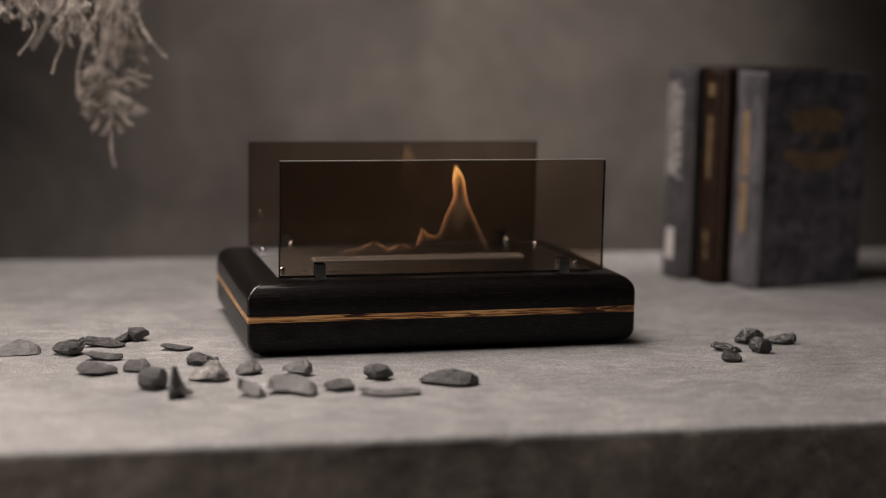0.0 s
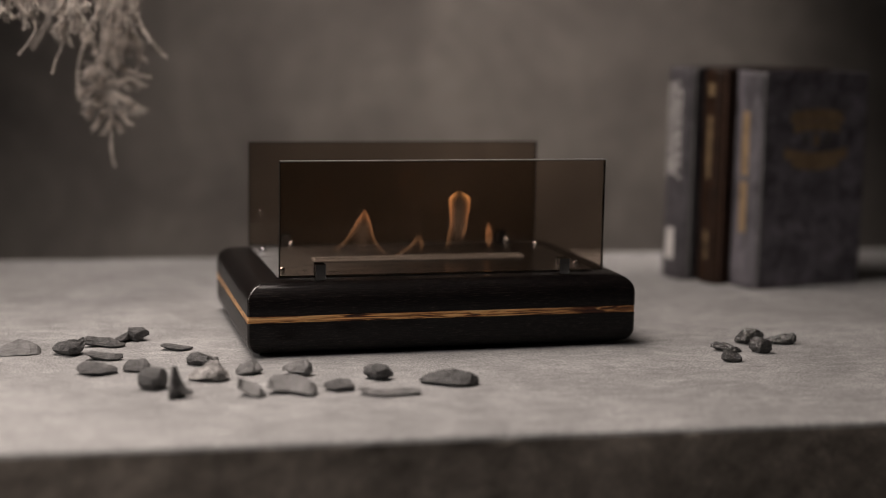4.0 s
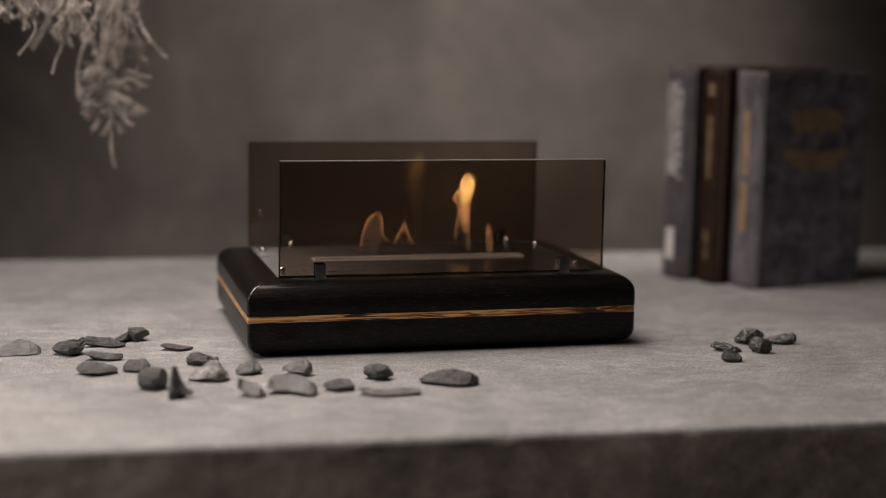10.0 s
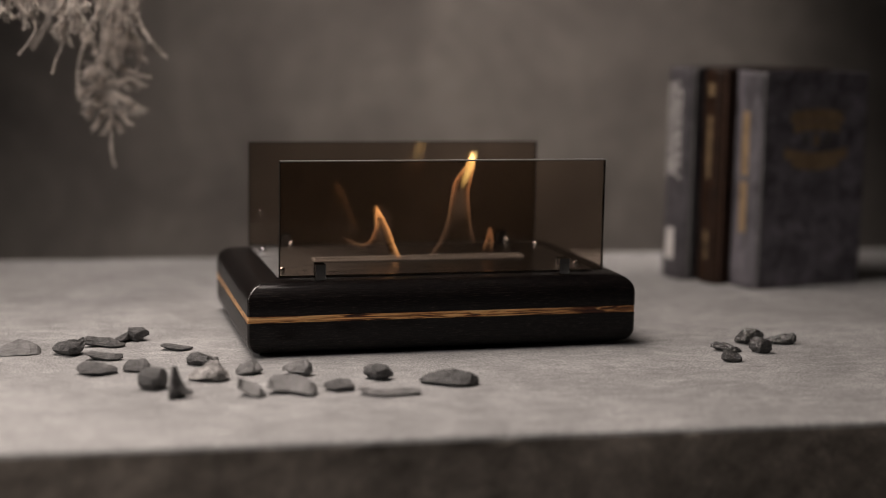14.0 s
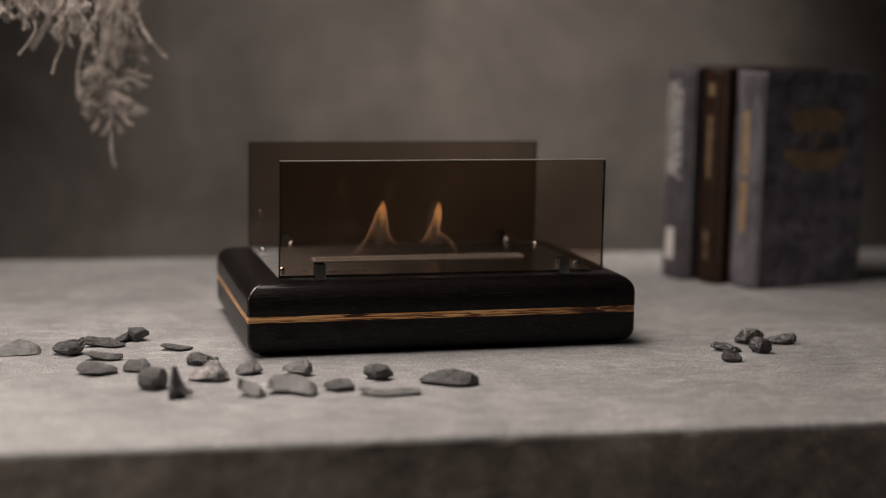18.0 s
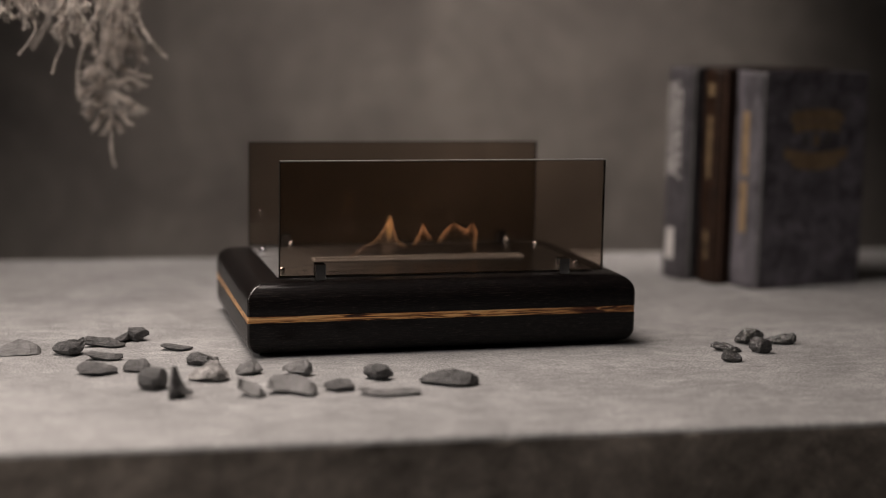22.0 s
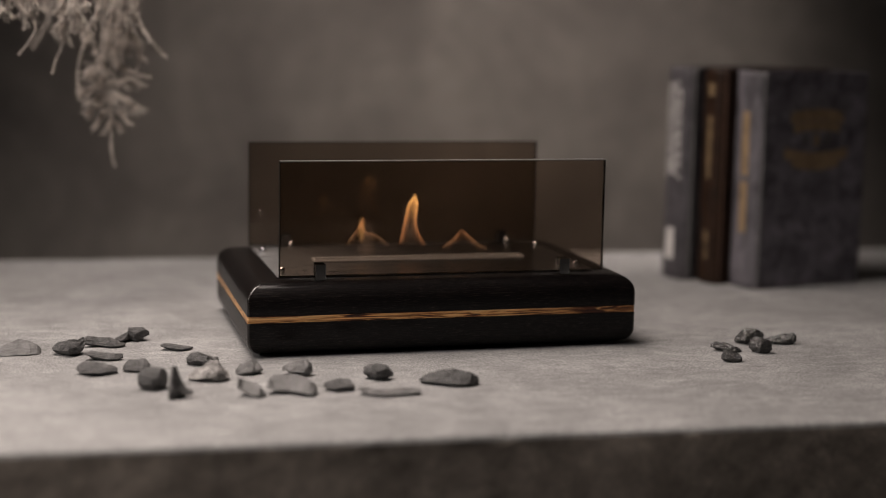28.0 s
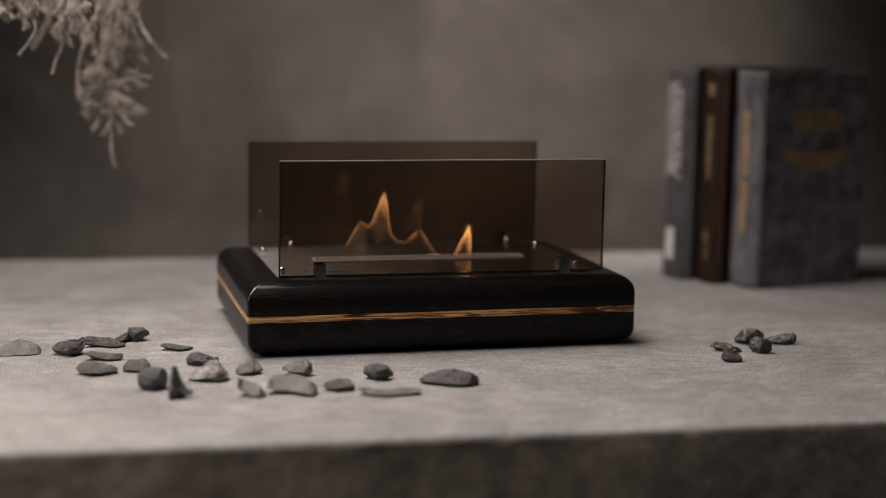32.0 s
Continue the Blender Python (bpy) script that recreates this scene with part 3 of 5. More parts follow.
stone(-0.0857, -0.1004, 0.0231, 0.0198, -3.7, 9, ((0.00, 0.73, 0.32), (0.13, 0.95, 0.05), (0.45, 1.00, 0.00), (0.72, 0.98, 0.00), (0.91, 0.91, 0.07), (1.00, 0.73, 0.32)), depth=0.75, lean=0.3, lip=0.3, under=0.15, rough=0.4, label="blocky dark grey slate chip")
stone(-0.0671, -0.1310, 0.0184, 0.0273, -4.7, 10, ((0.00, 0.31, 0.02), (0.12, 0.87, 0.00), (0.19, 1.00, 0.00), (0.35, 0.97, 0.02), (0.53, 0.60, 0.05), (0.79, 0.35, 0.10), (1.00, 0.21, 0.15)), depth=0.5, lean=0.7, lip=0.25, breaks=0.2, under=0.3, rough=0.6, label="upright pointed dark slate chip")
stone(-0.0398, -0.0213, 0.0267, 0.0135, -5.5, 11, ((0.00, 0.64, 0.21), (0.12, 0.93, 0.04), (0.39, 1.00, 0.00), (0.63, 0.75, 0.00), (0.81, 0.61, 0.07), (1.00, 0.68, 0.21)), depth=0.6, lean=0.5, lip=0.4, rough=1.2)
stone(-0.0409, -0.0821, 0.0326, 0.0207, -5.8, 12, ((0.00, 0.44, 0.18), (0.18, 0.56, 0.07), (0.37, 0.71, 0.04), (0.56, 0.89, 0.02), (0.70, 0.98, 0.00), (0.84, 0.67, 0.02), (0.95, 0.51, 0.07), (1.00, 0.36, 0.18)), depth=0.6, lean=0.6, lip=0.25, breaks=0.5, under=0.3, rough=1.6, mat="pale_slate", label="pale chipped slate stone on the cement table")
stone(-0.0066, -0.0625, 0.0224, 0.0136, -7.3, 13, ((0.00, 0.52, 0.24), (0.20, 0.76, 0.03), (0.49, 1.00, 0.00), (0.80, 0.97, 0.07), (1.00, 0.48, 0.31)), depth=0.7, lean=0.7, lip=0.2, under=0.5, rough=1.2, mat="grey_slate")
stone(-0.0138, -0.1373, 0.0224, 0.0173, -7.4, 14, ((0.00, 0.95, 0.49), (0.19, 0.92, 0.23), (0.48, 0.77, 0.03), (0.77, 0.62, 0.00), (1.00, 0.23, 0.08)), depth=0.7, lean=0.8, lip=0.2, breaks=0.45, under=0.45, rough=0.6, mat="grey_slate", label="small soft-edged grey slate chip")
stone(0.0308, -0.0733, 0.0251, 0.0150, -9.1, 15, ((0.00, 0.59, 0.34), (0.25, 0.81, 0.16), (0.51, 0.94, 0.06), (0.84, 1.00, 0.00), (1.00, 0.75, 0.22)), depth=0.6, lean=0.6, lip=0.3, under=0.5, rough=1.2, mat="grey_slate", label="glinting grey slate chip with broken faces")
stone(0.0168, -0.1394, 0.0385, 0.0187, -8.9, 16, ((0.00, 0.79, 0.36), (0.15, 0.95, 0.21), (0.48, 1.00, 0.10), (0.81, 0.83, 0.00), (0.93, 0.64, 0.00), (1.00, 0.40, 0.17)), depth=0.6, lean=0.92, lip=0.2, breaks=0.5, under=0.3, rough=0.5, mat="grey_slate", label="broad flat grey slate chip")
stone(0.0540, -0.1316, 0.0254, 0.0126, -10.6, 17, ((0.00, 0.61, 0.39), (0.21, 0.82, 0.14), (0.48, 0.96, 0.00), (0.83, 0.96, 0.04), (1.00, 0.50, 0.21)), depth=0.6, lean=0.85, lip=0.3, under=0.55, rough=0.5, mat="slate")
stone(0.0922, -0.1004, 0.0240, 0.0158, -12.2, 18, ((0.00, 0.74, 0.44), (0.17, 0.94, 0.18), (0.43, 1.00, 0.00), (0.74, 0.91, 0.03), (1.00, 0.59, 0.32)), depth=0.7, lean=0.4, lip=0.4, under=0.6, rough=1.3, mat="slate", label="rounded rough dark slate chip")
stone(0.0897, -0.1529, 0.0486, 0.0089, -12.6, 19, ((0.00, 0.95, 0.65), (0.17, 0.85, 0.10), (0.42, 0.75, 0.00), (0.71, 0.90, 0.10), (0.94, 0.90, 0.20), (1.00, 0.80, 0.40)), depth=0.35, lean=0.85, lip=0.45, breaks=0.6, under=0.6, rough=0.6, mat="grey_slate", label="long flat slate slab lying on the table")
stone(0.1432, -0.1292, 0.0470, 0.0156, -14.9, 20, ((0.00, 0.44, 0.24), (0.12, 0.68, 0.15), (0.31, 0.88, 0.06), (0.60, 1.00, 0.00), (0.86, 0.85, 0.00), (1.00, 0.65, 0.12)), depth=0.45, lean=0.6, lip=0.25, under=0.6, rough=0.9, mat="slate", label="long thick dark slate chip")
stone(0.4189, -0.0463, 0.0276, 0.0108, -25.2, 21, ((0.00, 0.81, 0.43), (0.20, 0.95, 0.19), (0.51, 0.86, 0.05), (0.87, 0.52, 0.00), (1.00, 0.38, 0.10)), depth=0.4, lean=0.5, lip=0.3, under=0.4, mat="black_slate")
stone(0.4049, -0.0875, 0.0185, 0.0179, -25.4, 22, ((0.00, 0.61, 0.22), (0.18, 1.00, 0.03), (0.55, 0.75, 0.00), (0.87, 0.47, 0.06), (1.00, 0.33, 0.17)), depth=0.6, lean=0.7, lip=0.2, under=0.5, mat="black_slate")
stone(0.4532, -0.0207, 0.0257, 0.0168, -26.0, 23, ((0.00, 0.44, 0.19), (0.20, 0.88, 0.03), (0.36, 1.00, 0.00), (0.84, 0.94, 0.03), (1.00, 0.75, 0.38)), depth=0.6, lean=0.4, lip=0.3, under=0.5, mat="black_slate")
stone(0.4460, -0.0581, 0.0195, 0.0169, -26.5, 24, ((0.00, 0.73, 0.33), (0.18, 0.94, 0.06), (0.51, 1.00, 0.00), (0.85, 0.88, 0.03), (1.00, 0.64, 0.30)), depth=0.7, lean=0.4, lip=0.3, under=0.4, rough=1.8, mat="black_slate", label="small sparkling dark slate chip")
stone(0.4816, -0.0256, 0.0288, 0.0137, -27.2, 25, ((0.00, 0.38, 0.19), (0.25, 0.65, 0.04), (0.64, 0.88, 0.00), (0.89, 1.00, 0.08), (1.00, 0.81, 0.35)), depth=0.45, lean=0.5, lip=0.3, under=0.2, mat="black_slate", label="dark slate chip with a blunt broken end")


# ---- three old books ----
LEAN = 12


def book(x, y, wide, thick, tall, cover, label, ridges=(), back=None, worn=None):
    """A hardback that stands upright; x along the cover, y back through its thickness; the round spine at x = 0."""
    b = thing("book", pose(x, y, 0, 0, 0, LEAN), label, "book", "old books on the table")
    board, over = 0.003, 0.004
    for name, y0 in (("front_cover", 0.0), ("back_cover", thick - board)):
        part(name, boxed((0.008, y0, 0.0), (wide, y0 + board, tall), 0.0009), cover, b)
    part("page_block", boxed((0.004, board, over), (wide - over, thick - board, tall - over), 0.0004), MAT["pages"], b, "dark brown page block")
    bm = bmesh.new()
    seg = 16
    rows = 40
    lev = [0.0] + [tall * k / rows for k in range(1, rows)] + [tall]
    outer, inner = [], []
    for z in lev:
        swell = sum(0.0012 * math.exp(-((z - tall * r) / 0.0022) ** 2) for r in ridges)
        o, i = [], []
        for k in range(seg + 1):
            a = math.pi * k / seg
            yy = thick / 2 - (thick / 2) * math.cos(a)
            sx = math.sin(a)
            o.append(bm.verts.new((0.0085 - (0.0095 + swell) * sx ** 0.8 - 0.0002, yy, z)))
            i.append(bm.verts.new((0.0085 - 0.0072 * sx ** 0.8, thick / 2 + (yy - thick / 2) * 0.92, z)))
        outer.append(o)
        inner.append(i)
    for ring in (outer, inner):
        for r1, r2 in zip(ring, ring[1:]):
            for k in range(seg):
                bm.faces.new((r1[k], r1[k + 1], r2[k + 1], r2[k]))
    for r1, r2 in ((outer[0], inner[0]), (outer[-1], inner[-1])):
        for k in range(seg):
            bm.faces.new((r1[k], r1[k + 1], r2[k + 1], r2[k]))
    part("spine", bm, back or cover, b, smooth=True)
    # the rubbed joint where the cover turns into the spine; its paler colour includes the highlight
    bm = bmesh.new()
    tube(bm, [Vector((0.0075 + 0.0003 * noise.noise((k * 0.7, x * 9, 0)), 0.0004, tall * k / 24)) for k in range(25)], [0.0013] * 25, 8)
    part("joint", bm, worn or back or cover, b, "rubbed joint of the cover with a painted pale highlight", True)
    return b


def on_spine(bm, thick, u0, u1, z0, z1, lift=0.0003, n=6):
    """A strip of print that follows the round of the spine; u runs across it, from the back cover (0) to the front cover (1)."""
    a_, b_ = [], []
    for k in range(n + 1):
        a = math.pi * (1 - (u0 + (u1 - u0) * k / n))
        p = (0.0085 - 0.0097 * math.sin(a) ** 0.8 - lift, thick / 2 - (thick / 2) * math.cos(a))
        a_.append(bm.verts.new((*p, z0)))
        b_.append(bm.verts.new((*p, z1)))
    for k in range(n):
        bm.faces.new((a_[k], a_[k + 1], b_[k + 1], b_[k]))


def slanted(bm, thick, u0, z0, u1, z1, wide):
    """A thin slanting stroke over the spine."""
    n = 6
    prev = None
    for k in range(n + 1):
        f = k / n
        a = math.pi * (1 - (u0 + (u1 - u0) * f))
        z = z0 + (z1 - z0) * f
        x, y = 0.0085 - 0.0097 * math.sin(a) ** 0.8 - 0.0003, thick / 2 - (thick / 2) * math.cos(a)
        cur = (bm.verts.new((x, y, z - wide / 2)), bm.verts.new((x, y, z + wide / 2)))
        if prev:
            bm.faces.new((prev[0], cur[0], cur[1], prev[1]))
        prev = cur


def arc_band(bm, cx, cz, wide, high, sag, y, n=14):
    """A curved ribbon of print on a cover."""
    top, low = [], []
    for k in range(n + 1):
        f = 2 * k / n - 1
        dz = sag * (1 - f * f)
        top.append(bm.verts.new((cx + wide / 2 * f, y, cz + high / 2 + dz)))
        low.append(bm.verts.new((cx + wide / 2 * f, y, cz - high / 2 + dz)))
    for k in range(n):
        bm.faces.new((low[k], low[k + 1], top[k + 1], top[k]))


def books():
    rnd = random.Random(5)
    # slate-blue tome with a gold crest on its cover and two gold title bars
    t = 0.048
    b = book(0.5864, 0.2513, 0.150, t, 0.2390, MAT["blue_cloth"], "thick slate-blue cloth book with a dull gold crest", (0.93, 0.07), MAT["blue_spine"], MAT["rubbed_lit_cloth"])
    for z0, z1 in ((0.125, 0.195), (0.062, 0.118)):
        bm = bmesh.new()
        on_spine(bm, t, 0.46, 0.62, z0, z1)
        part("spine_title", bm, MAT["gold"], b, "dull gold spine print bar")
    y = -0.0003
    for cz, wide, high, sag in ((0.1880, 0.074, 0.0125, 0.004), (0.1765, 0.064, 0.0100, 0.003), (0.1500, 0.088, 0.0120, -0.006), (0.1395, 0.066, 0.0090, -0.005)):
        bm = bmesh.new()
        arc_band(bm, 0.0795, cz, wide, high, sag, y)
        part("crest_ribbon", bm, MAT["gold"], b, "dull gold ribbon of the crest")
    for k in (-1, 0, 1):
        part("print_bar", boxed((0.0795 + k * 0.015 - 0.0036, y - 0.0001, 0.1570), (0.0795 + k * 0.015 + 0.0036, y, 0.1700)), MAT["gold" if k == 0 else "dim_print"], b, "grey print bar in the crest")
    bm = bmesh.new()
    for k in range(-4, 5):
        a = radians(13 * k)
        m = Matrix.Translation((0.0795, y, 0.165)) @ Matrix.Rotation(a, 4, "Y")
        box(bm, (-0.0006, -0.0001, 0.038), (0.0006, 0, 0.056), m=m)
    part("ray_print", bm, MAT["dim_print"], b, "faint ray print")
    # brown leather book with gold on its spine
    t = 0.036
    b = book(0.5576, 0.2890, 0.150, t, 0.2405, MAT["brown_leather"], "dark brown leather book with a gold-printed spine", (0.84, 0.79, 0.14), worn=MAT["rubbed_lit_leather"])
    for z0, z1, u0, u1 in ((0.210, 0.224, 0.42, 0.64), (0.118, 0.188, 0.46, 0.60), (0.046, 0.060, 0.46, 0.60), (0.028, 0.041, 0.46, 0.60)):
        bm = bmesh.new()
        on_spine(bm, t, u0, u1, z0, z1)
        part("spine_title", bm, MAT["worn_gold"], b, "worn gold spine print bar")
    # charcoal book with a pale lattice on its spine
    t = 0.048
    b = book(0.5355, 0.3229, 0.150, t, 0.2405, MAT["grey_cloth"], "charcoal cloth book with a pale lattice spine print", (0.95,), worn=MAT["rubbed_lit_cloth"])
    bm = bmesh.new()
    for k in range(9):
        z = 0.114 + 0.0118 * k + 0.002 * rnd.random()
        slanted(bm, t, 0.16 + 0.03 * rnd.random(), z, 0.66, z + 0.019, 0.0018 + 0.0016 * rnd.random())
        slanted(bm, t, 0.16 + 0.03 * rnd.random(), z + 0.018, 0.62 + 0.05 * rnd.random(), z, 0.0015 + 0.0014 * rnd.random())
    part("spine_lattice", bm, MAT["silver"], b, "pale foil lattice")
    bm = bmesh.new()
    on_spine(bm, t, 0.34, 0.56, 0.022, 0.058)
    part("print_bar", bm, MAT["silver"], b, "pale print bar")


books()


# ---- dried fern that hangs into view from the ceiling ----
def leaflet(bm, p, d, side, length, wide):
    """A thin three-sided dry needle."""
    base = [bm.verts.new(p + d * length * 0.35 + side * wide), bm.verts.new(p + d * length * 0.35 + d.cross(side) * wide * 0.8 - side * wide * 0.6),
            bm.verts.new(p + d * length * 0.35 - d.cross(side) * wide * 0.8 - side * wide * 0.6)]
    a, b = bm.verts.new(p), bm.verts.new(p + d * length)
    for k in range(3):
        bm.faces.new((a, base[k], base[(k + 1) % 3]))
        bm.faces.new((b, base[(k + 1) % 3], base[k]))


def spline(pts, n):
    """A smooth line through points."""
    out = []
    ext = [pts[0] * 2 - pts[1]] + pts + [pts[-1] * 2 - pts[-2]]
    for i in range(1, len(ext) - 2):
        p0, p1, p2, p3 = ext[i - 1:i + 3]
        for k in range(n):
            f = k / n
            out.append(0.5 * (2 * p1 + (p2 - p0) * f + (2 * p0 - 5 * p1 + 4 * p2 - p3) * f * f + (3 * p1 - p0 - 3 * p2 + p3) * f ** 3))
    return out + [pts[-1]]


def fern():
    rnd = random.Random(11)
    base = Vector((-0.13, 0.30, 0.40))
    f = thing("dried_fern", Matrix.Translation(base), "pale beige dried fern branch hanging head down", "dried plant")

    def frond(y, radius, plume, *pts):
        """A soft furry shoot through (x, z) points at the depth y; radius in millimetres; plume: from, to, length and density of its long hairs."""
        line = spline([Vector((x, y + rnd.uniform(-0.006, 0.006), z)) - base for x, z in pts], 14)
        bm = bmesh.new()
        n = len(line)
        r = 0.001 * radius
        start, stop, reach, density = plume
        tube(bm, line, [r * (0.40 if i > stop * n else 0.26) * (1 - 0.25 * i / n) * (1 + 0.3 * noise.noise((i * 0.45, y * 50, 1))) for i in range(n)], 7)
        length = sum((b - a).length for a, b in zip(line, line[1:]))
        furs = int(length / 0.00013)
        tufts = []
        for k in range(max(3, int(length * (stop - start) / 0.0011 * density))):
            tufts.append((rnd.uniform(start, stop), rnd.uniform(0, 6.283), rnd.uniform(0.45, 1.15), rnd.uniform(0.45, 1.1)))
        for k in range(furs + 24 * len(tufts)):
            fur = k < furs
            share, angle, long, splay = (rnd.random(), rnd.uniform(0, 6.283), 1, 1) if fur else tufts[(k - furs) // 24]
            q = share * (n - 1.001)
            i = int(q)
            p = line[i].lerp(line[i + 1], q - i)
            d = (line[i + 1] - line[i]).normalized()
            a = d.orthogonal().normalized()
            a.rotate(Matrix.Rotation(angle, 3, d))
            if fur:
                out, size, wide = (d * 0.9 + a * rnd.uniform(0.5, 1.0)).normalized(), r * rnd.uniform(0.8, 2.0), 0.00028
                leaflet(bm, p + a * r * 0.3, out, d.cross(a).normalized(), size, wide)
                continue
            # a tuft is a small side shoot with hairs of its own along it
            way = (d * 0.8 + a * splay + Vector((0, 0, -0.4))).normalized()
            size = 0.001 * reach * long
            at = rnd.random()
            b = way.orthogonal().normalized()
            b.rotate(Matrix.Rotation(rnd.uniform(0, 6.283), 3, way))
            leaflet(bm, p + way * size * at, (way + b * rnd.uniform(0.1, 0.8)).normalized(), way.cross(b).normalized(), size * rnd.uniform(0.25, 0.5), 0.00029)
        part("frond", bm, MAT["dry_leaf"], f)

    frond(0.24, 1.7, (0, 0.42, 10, 1.6), (-0.1806, 0.3130), (-0.1737, 0.2959), (-0.1722, 0.2852), (-0.1695, 0.2733), (-0.1748, 0.2624), (-0.1853, 0.2486))
    frond(0.24, 1.6, (0, 0.95, 9, 1.7), (-0.1879, 0.3150), (-0.1840, 0.3022), (-0.1811, 0.2915), (-0.1778, 0.2803))
    frond(0.24, 1.6, (0, 0.95, 8, 1.7), (-0.1964, 0.3126), (-0.1945, 0.3020), (-0.1931, 0.2923), (-0.1924, 0.2844))
    frond(0.24, 1.6, (0, 0.95, 8, 1.7), (-0.2068, 0.3124), (-0.2039, 0.3018), (-0.2010, 0.2943), (-0.2001, 0.2886))
    frond(0.25, 1.5, (0, 0.9, 8, 1.5), (-0.1776, 0.3132), (-0.1714, 0.3047), (-0.1678, 0.2983), (-0.1662, 0.2907))
    frond(0.50, 1.9, (0, 0.5, 8, 0.3), (-0.1482, 0.3105), (-0.1549, 0.2875), (-0.1627, 0.2696), (-0.1743, 0.2504))
    frond(0.42, 1.6, (0, 0.9, 12, 0.8), (-0.1605, 0.3164), (-0.1585, 0.3020), (-0.1599, 0.2899))
    frond(0.26, 1.9, (0, 0.5, 17, 1.0), (-0.1370, 0.3143), (-0.1395, 0.2967), (-0.1424, 0.2768), (-0.1445, 0.2592), (-0.1506, 0.2447), (-0.1545, 0.2307))
    frond(0.28, 1.5, (0, 0.95, 13, 1.0), (-0.1476, 0.3144), (-0.1452, 0.3011), (-0.1455, 0.2856), (-0.1483, 0.2744))
    frond(0.28, 1.5, (0, 0.95, 13, 1.0), (-0.1301, 0.3148), (-0.1315, 0.2969), (-0.1296, 0.2814), (-0.1210, 0.2681))
    frond(0.22, 1.4, (0, 0.9, 8, 1.0), (-0.1271, 0.3138), (-0.1231, 0.2989), (-0.1228, 0.2903))
    frond(0.34, 1.6, (0, 0.8, 8, 0.7), (-0.1248, 0.2881), (-0.1171, 0.2720), (-0.1120, 0.2557), (-0.1113, 0.2464))
    frond(0.36, 1.5, (0, 0.9, 9, 0.7), (-0.1360, 0.2832), (-0.1247, 0.2693), (-0.1144, 0.2588))
    frond(0.32, 2.0, (0, 0.15, 6, 0.6), (-0.1143, 0.2676), (-0.1216, 0.2606), (-0.1271, 0.2444), (-0.1297, 0.2259), (-0.1289, 0.2097), (-0.1278, 0.2027))
    frond(0.31, 2.3, (0.0, 0.6, 12, 0.7), (-0.1138, 0.3156), (-0.1075, 0.2884), (-0.1006, 0.2634), (-0.1041, 0.2461), (-0.1020, 0.2334), (-0.0996, 0.2103), (-0.0972, 0.1870), (-0.0984, 0.1637), (-0.0977, 0.1496), (-0.0945, 0.1360))
    frond(0.24, 1.9, (0, 0.95, 8, 1.3), (-0.1008, 0.3147), (-0.1054, 0.3016), (-0.1120, 0.2884), (-0.1161, 0.2774))
    frond(0.27, 1.7, (0, 0.25, 10, 1.0), (-0.1084, 0.3151), (-0.1065, 0.2974), (-0.1035, 0.2796), (-0.1012, 0.2662), (-0.1068, 0.2464))
    frond(0.31, 1.8, (0, 0.98, 17, 2.0), (-0.0777, 0.3164), (-0.0813, 0.3003), (-0.0849, 0.2820), (-0.0875, 0.2635), (-0.0922, 0.2474))
    frond(0.32, 2.1, (0, 0.62, 14, 1.8), (-0.0680, 0.3168), (-0.0752, 0.2936), (-0.0777, 0.2751), (-0.0714, 0.2589), (-0.0688, 0.2473), (-0.0718, 0.2322))
    frond(0.32, 1.7, (0, 0.98, 14, 2.0), (-0.0863, 0.3164), (-0.0911, 0.2979), (-0.0959, 0.2771), (-0.0962, 0.2586))
    frond(0.32, 1.9, (0, 0.8, 10, 1.7), (-0.0985, 0.2586), (-0.0941, 0.2471), (-0.0874, 0.2367), (-0.0782, 0.2333))
    frond(0.30, 2.3, (0, 0.3, 9, 1.2), (-0.0918, 0.3114), (-0.0795, 0.3037), (-0.0729, 0.2913), (-0.0669, 0.2773), (-0.0584, 0.2629), (-0.0494, 0.2515), (-0.0430, 0.2468))
    frond(0.33, 2.1, (0, 0.55, 8, 0.9), (-0.0983, 0.2444), (-0.0869, 0.2352), (-0.0719, 0.2288), (-0.0569, 0.2251))
    frond(0.35, 2.0, (0, 0.3, 4, 0.4), (-0.0694, 0.2477), (-0.0636, 0.2431), (-0.0587, 0.2405))
    frond(0.36, 2.6, (0, 0.95, 11, 0.9), (-0.0975, 0.2198), (-0.0857, 0.2194), (-0.0763, 0.2211), (-0.0697, 0.2185))
    frond(0.40, 3.2, (0, 0.95, 11, 0.9), (-0.0942, 0.2059), (-0.0817, 0.1998), (-0.0733, 0.1949), (-0.0654, 0.1875))
    frond(0.40, 2.4, (0, 0.8, 6, 0.6), (-0.0933, 0.1985), (-0.0843, 0.1887), (-0.0734, 0.1838))
    frond(0.31, 2.2, (0, 0.95, 11, 1.0), (-0.1004, 0.2172), (-0.1085, 0.2241), (-0.1163, 0.2310), (-0.1202, 0.2287))
    frond(0.31, 2.2, (0, 0.95, 11, 1.0), (-0.1000, 0.2126), (-0.1109, 0.2160), (-0.1200, 0.2137), (-0.1232, 0.2102))
    frond(0.31, 2.0, (0, 0.95, 10, 1.0), (-0.0996, 0.2080), (-0.1099, 0.2056), (-0.1184, 0.2009), (-0.1221, 0.1974))
    frond(0.31, 2.4, (0, 0.95, 9, 0.9), (-0.0992, 0.2045), (-0.1089, 0.1986), (-0.1169, 0.1928), (-0.1231, 0.1882))
    frond(0.31, 2.5, (0, 0.95, 9, 0.9), (-0.0980, 0.1952), (-0.1056, 0.1894), (-0.1114, 0.1812), (-0.1154, 0.1749))
